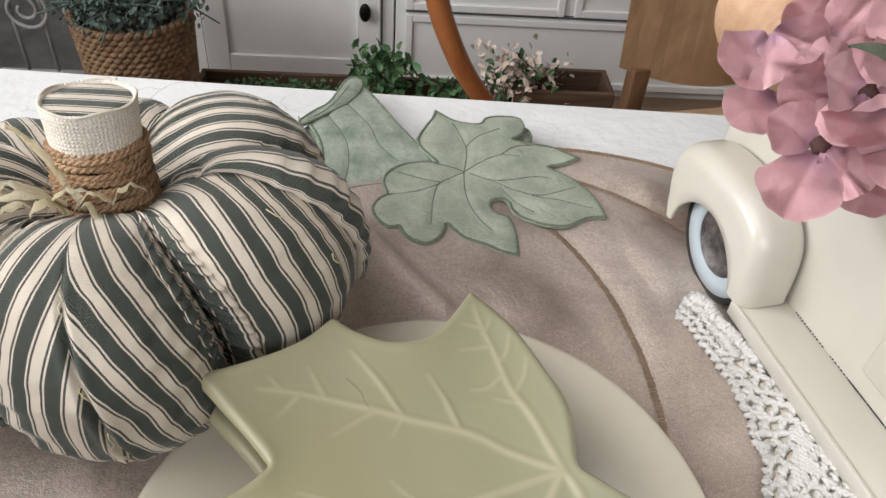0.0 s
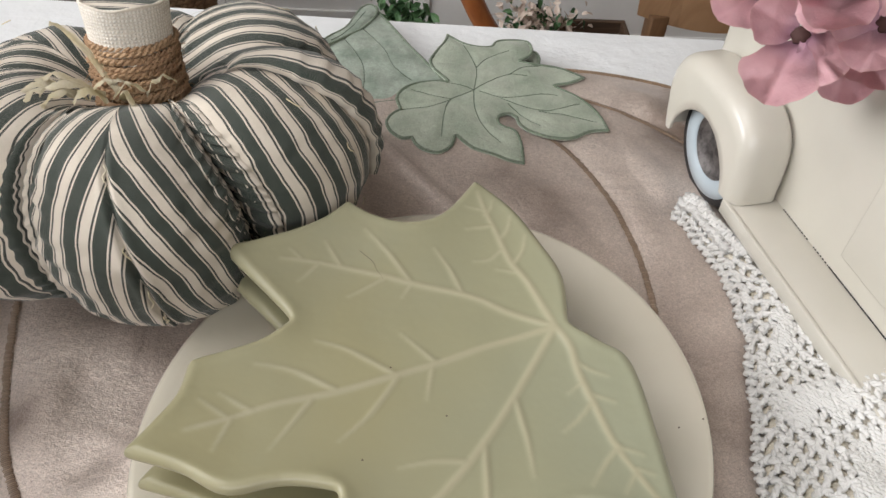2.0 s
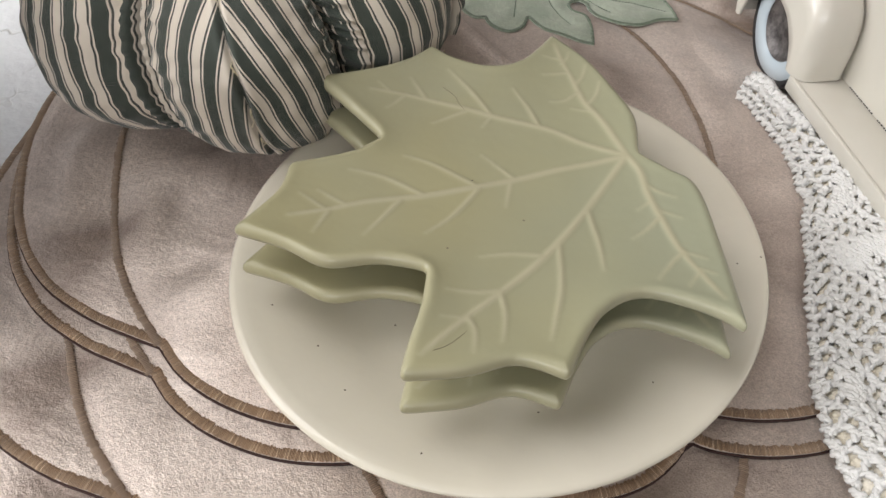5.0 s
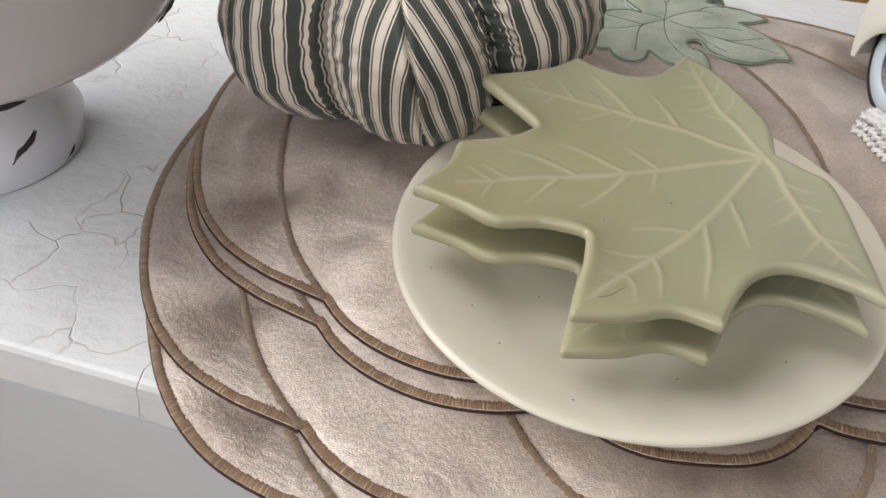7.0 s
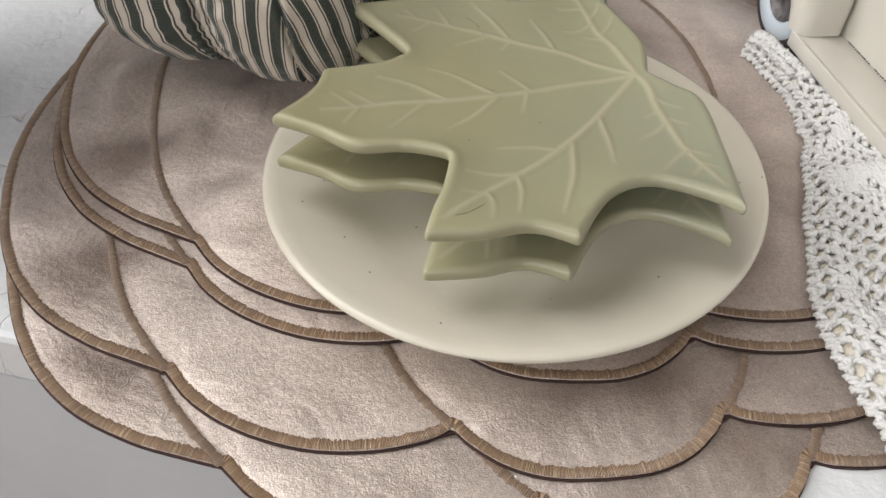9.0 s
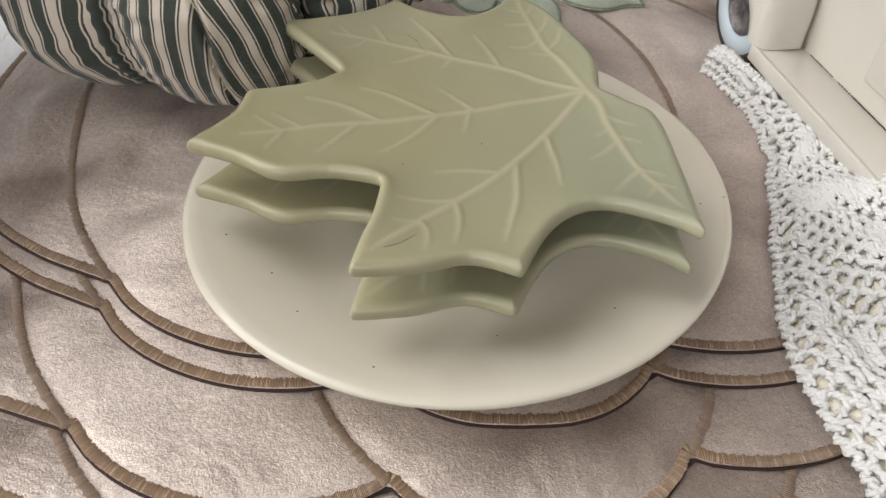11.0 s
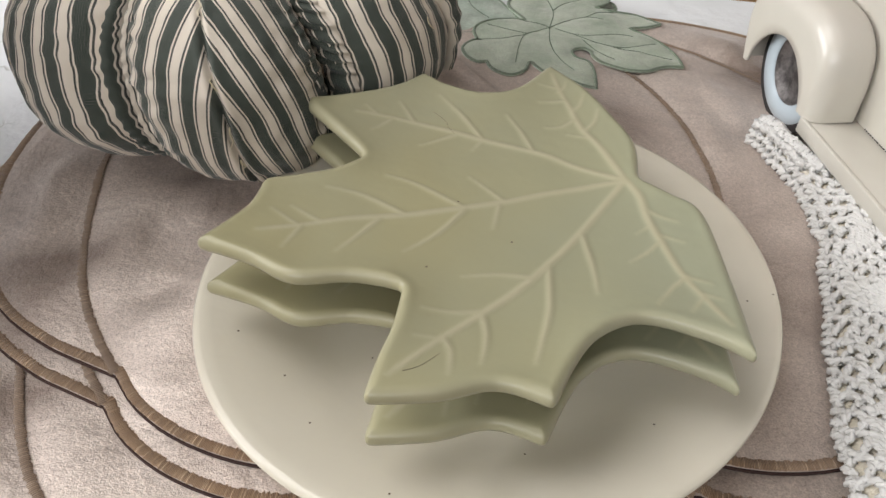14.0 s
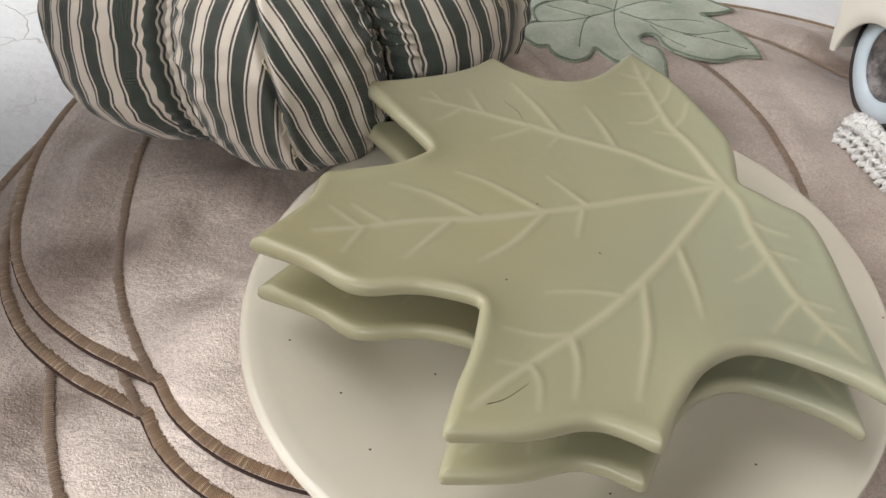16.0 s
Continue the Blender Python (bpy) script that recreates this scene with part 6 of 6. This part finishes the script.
def build_basket():
    t = thing("woven_basket", "brown woven seagrass basket standing before the hearth", "basket", pose(-0.70, 1.80, FLOOR))
    R0, R1, H = 0.118, 0.140, 0.37
    for k in range(25):
        f = k / 24
        r = R0 + (R1 - R0) * f
        bm = bmesh.new()
        pts = [((r + 0.0024 * math.cos(42 * a + k * 2.1)) * math.cos(a), (r + 0.0024 * math.cos(42 * a + k * 2.1)) * math.sin(a), 0.012 + H * f + 0.0030 * math.sin(42 * a + k * 2.1)) for a in (i * math.tau / 252 for i in range(252))]
        tube(bm, pts, 0.0085, 6, True)
        part("coil", finish(bm), M_BASKET, t)
    bm = bmesh.new()
    lathe(bm, [(0.0, 0.005), (R0 - 0.01, 0.005), (R1 - 0.015, H - 0.03), (0.0, H - 0.05)], 40)
    part("inner_wall", finish(bm), M_BASKET, t)
    p = thing("potted_greenery", "fine blue-green leafy plant in the woven basket", "plant", pose(-0.70, 1.80, FLOOR + H - 0.03))
    rng = random.Random(3)
    bm = bmesh.new()
    leaf_cloud(bm, (0, 0, 0.10), (0.20, 0.20, 0.13), 2600, 0.009, rng)
    part("foliage", finish(bm, False), M_LEAFB, p)
    bm = bmesh.new()
    for k in range(22):
        a = rng.uniform(0, math.tau)
        tube(bm, [(0, 0, -0.01), (0.10 * math.cos(a), 0.10 * math.sin(a), 0.10), (0.22 * math.cos(a), 0.22 * math.sin(a), rng.uniform(0.02, 0.2))], 0.002, 4)
    part("stems", finish(bm), M_LEAFB, p, kind="stuff")


build_basket()


def build_planter():
    t = thing("planter_crate", "low brown wooden crate on the floor with plants", "crate", pose(-0.01, -0.14, 0))
    y0, y1, x0, x1 = 1.93, 2.09, -0.58, 0.29
    zb, zt = FLOOR, FLOOR + 0.150
    for lo, hi in (((x0, y0, zb + 0.006), (x1, y0 + 0.014, zb + 0.075)), ((x0, y0, zb + 0.080), (x1, y0 + 0.014, zt)), ((x0, y1 - 0.014, zb + 0.006), (x1, y1, zt)), ((x0, y0 + 0.0145, zb + 0.006), (x0 + 0.014, y1 - 0.0145, zt)),
                   ((x1 - 0.014, y0 + 0.0145, zb + 0.006), (x1, y1 - 0.0145, zt)), ((x0, y0, zb), (x1, y1, zb + 0.0055))):
        bm = bmesh.new()
        box(bm, lo, hi, 0.002, 1)
        part("board", finish(bm, False), M_DARKW, t)
    t2 = thing("wooden_box", "taller brown wooden box beside the plant crate", "box", pose(-0.01, -0.14, 0))
    for lo, hi in (((0.30, 1.94, zb + 0.006), (0.575, 1.954, zb + 0.100)), ((0.30, 1.94, zb + 0.105), (0.575, 1.954, zb + 0.205)), ((0.30, 2.066, zb + 0.006), (0.575, 2.08, zb + 0.205)),
                   ((0.30, 1.9545, zb + 0.006), (0.314, 2.0655, zb + 0.205)), ((0.561, 1.9545, zb + 0.006), (0.575, 2.0655, zb + 0.205)), ((0.30, 1.94, zb), (0.575, 2.08, zb + 0.0055)), ((0.3145, 1.955, zb + 0.13), (0.5605, 2.065, zb + 0.14))):
        bm = bmesh.new()
        box(bm, lo, hi, 0.002, 1)
        part("board", finish(bm, False), M_DARKW, t2)
    rng = random.Random(21)
    for label, mt, c, sp, n, s in (("green ivy growing in the wooden crate", M_LEAFG, (-0.06, 2.00, zt + 0.06), (0.120, 0.075, 0.085), 250, 0.0165),
                                   ("low green moss and ivy along the crate", M_LEAFG, (-0.33, 2.01, zt - 0.005), (0.24, 0.06, 0.012), 260, 0.009),
                                   ("trailing green ivy in the wooden crate", M_LEAFG, (0.10, 1.99, zt + 0.01), (0.08, 0.06, 0.045), 80, 0.016)):
        p = thing("ivy", label, "plant", pose(-0.01, -0.14, 0), "plants in the crate")
        bm = bmesh.new()
        leaf_cloud(bm, c, sp, n, s, rng)
        part("foliage", finish(bm, False), mt, p)
    p = thing("blush_flowers", "small blush silk flowers in the wooden crate", "flowers", pose(-0.01, -0.14, 0), "plants in the crate")
    bm = bmesh.new()
    leaf_cloud(bm, (0.30, 1.97, zt + 0.085), (0.135, 0.075, 0.095), 330, 0.0125, rng, 0.9)
    part("petals", finish(bm, False), M_BLUSH, p)
    bm = bmesh.new()
    leaf_cloud(bm, (0.30, 1.98, zt + 0.07), (0.13, 0.07, 0.080), 150, 0.015, rng, 0.9)
    part("foliage", finish(bm, False), M_LEAFG, p)


build_planter()


# ---- chairs ----
def build_bentwood():
    t = thing("bentwood_chair", "glossy orange-brown bentwood chair behind the table", "chair", pose(0, 0, 0))
    y = 1.30
    post = spline(((0.045, y + 0.02, 0.02), (0.030, y, -0.16), (0.035, y - 0.01, -0.25), (0.085, y - 0.015, -0.37), (0.150, y, -0.47)), 12)
    bm = bmesh.new()
    tube(bm, post, lambda f: 0.0235 - 0.004 * f, 12)
    part("back_post", finish(bm), M_ORANGE, t)
    bm = bmesh.new()
    tube(bm, [(0.80 - p[0], p[1], p[2]) for p in post], lambda f: 0.0235 - 0.004 * f, 12)
    part("back_post", finish(bm), M_ORANGE, t)
    bm = bmesh.new()
    tube(bm, spline(((0.045, y + 0.02, 0.02), (0.10, y + 0.04, 0.06), (0.40, y + 0.05, 0.075), (0.70, y + 0.04, 0.06), (0.755, y + 0.02, 0.02)), 10), 0.022, 10)
    part("top_rail", finish(bm), M_ORANGE, t)
    bm = bmesh.new()
    box(bm, (0.15, y - 0.42, -0.51), (0.65, y - 0.01, -0.475), 0.014, 3)
    part("seat", finish(bm), M_ORANGE, t)
    for x, yy in ((0.18, y - 0.04), (0.62, y - 0.04), (0.18, y - 0.38), (0.62, y - 0.38)):
        bm = bmesh.new()
        tube(bm, [(x, yy, -0.50), (x, yy, FLOOR)], lambda f: 0.019 - 0.006 * f, 10)
        part("leg", finish(bm), M_ORANGE, t)


def build_tan_chair():
    t = thing("dining_chair", "tan wooden dining chair with a curved back panel", "chair", pose(0.70, 1.50, 0.0, 0, 0, 12))
    bm = bmesh.new()
    rows = []
    for i in range(17):
        s = -1 + i / 8
        rows.append([(0.235 * s, 0.05 - 0.06 * (1 - s * s), -0.505 + 0.03 * s * s), (0.235 * s, 0.10 - 0.06 * (1 - s * s), -0.06)])
    fr = [[bm.verts.new(p) for p in r] for r in rows]
    for a, b in zip(fr, fr[1:]):
        bm.faces.new((a[0], b[0], b[1], a[1]))
    bmesh.ops.solidify(bm, geom=bm.faces[:], thickness=0.022)
    part("backrest", finish(bm), M_TANW, t)
    bm = bmesh.new()
    box(bm, (-0.225, -0.02, -0.585), (0.225, -0.44, -0.55), 0.012, 3)
    part("seat", finish(bm), M_TANW, t)
    for x in (-0.19, 0.19):
        bm = bmesh.new()
        box(bm, (x - 0.021, 0.02, -0.64), (x + 0.021, 0.058, -0.47), 0.004, 2)
        part("back_post", finish(bm), M_LEGW, t)
        for yy in (-0.40, 0.02):
            bm = bmesh.new()
            tube(bm, [(x, yy + 0.015, -0.57), (x * 1.05, yy + 0.015, FLOOR)], lambda f: 0.021 - 0.006 * f, 10)
            part("leg", finish(bm), M_LEGW, t)


build_bentwood()
build_tan_chair()
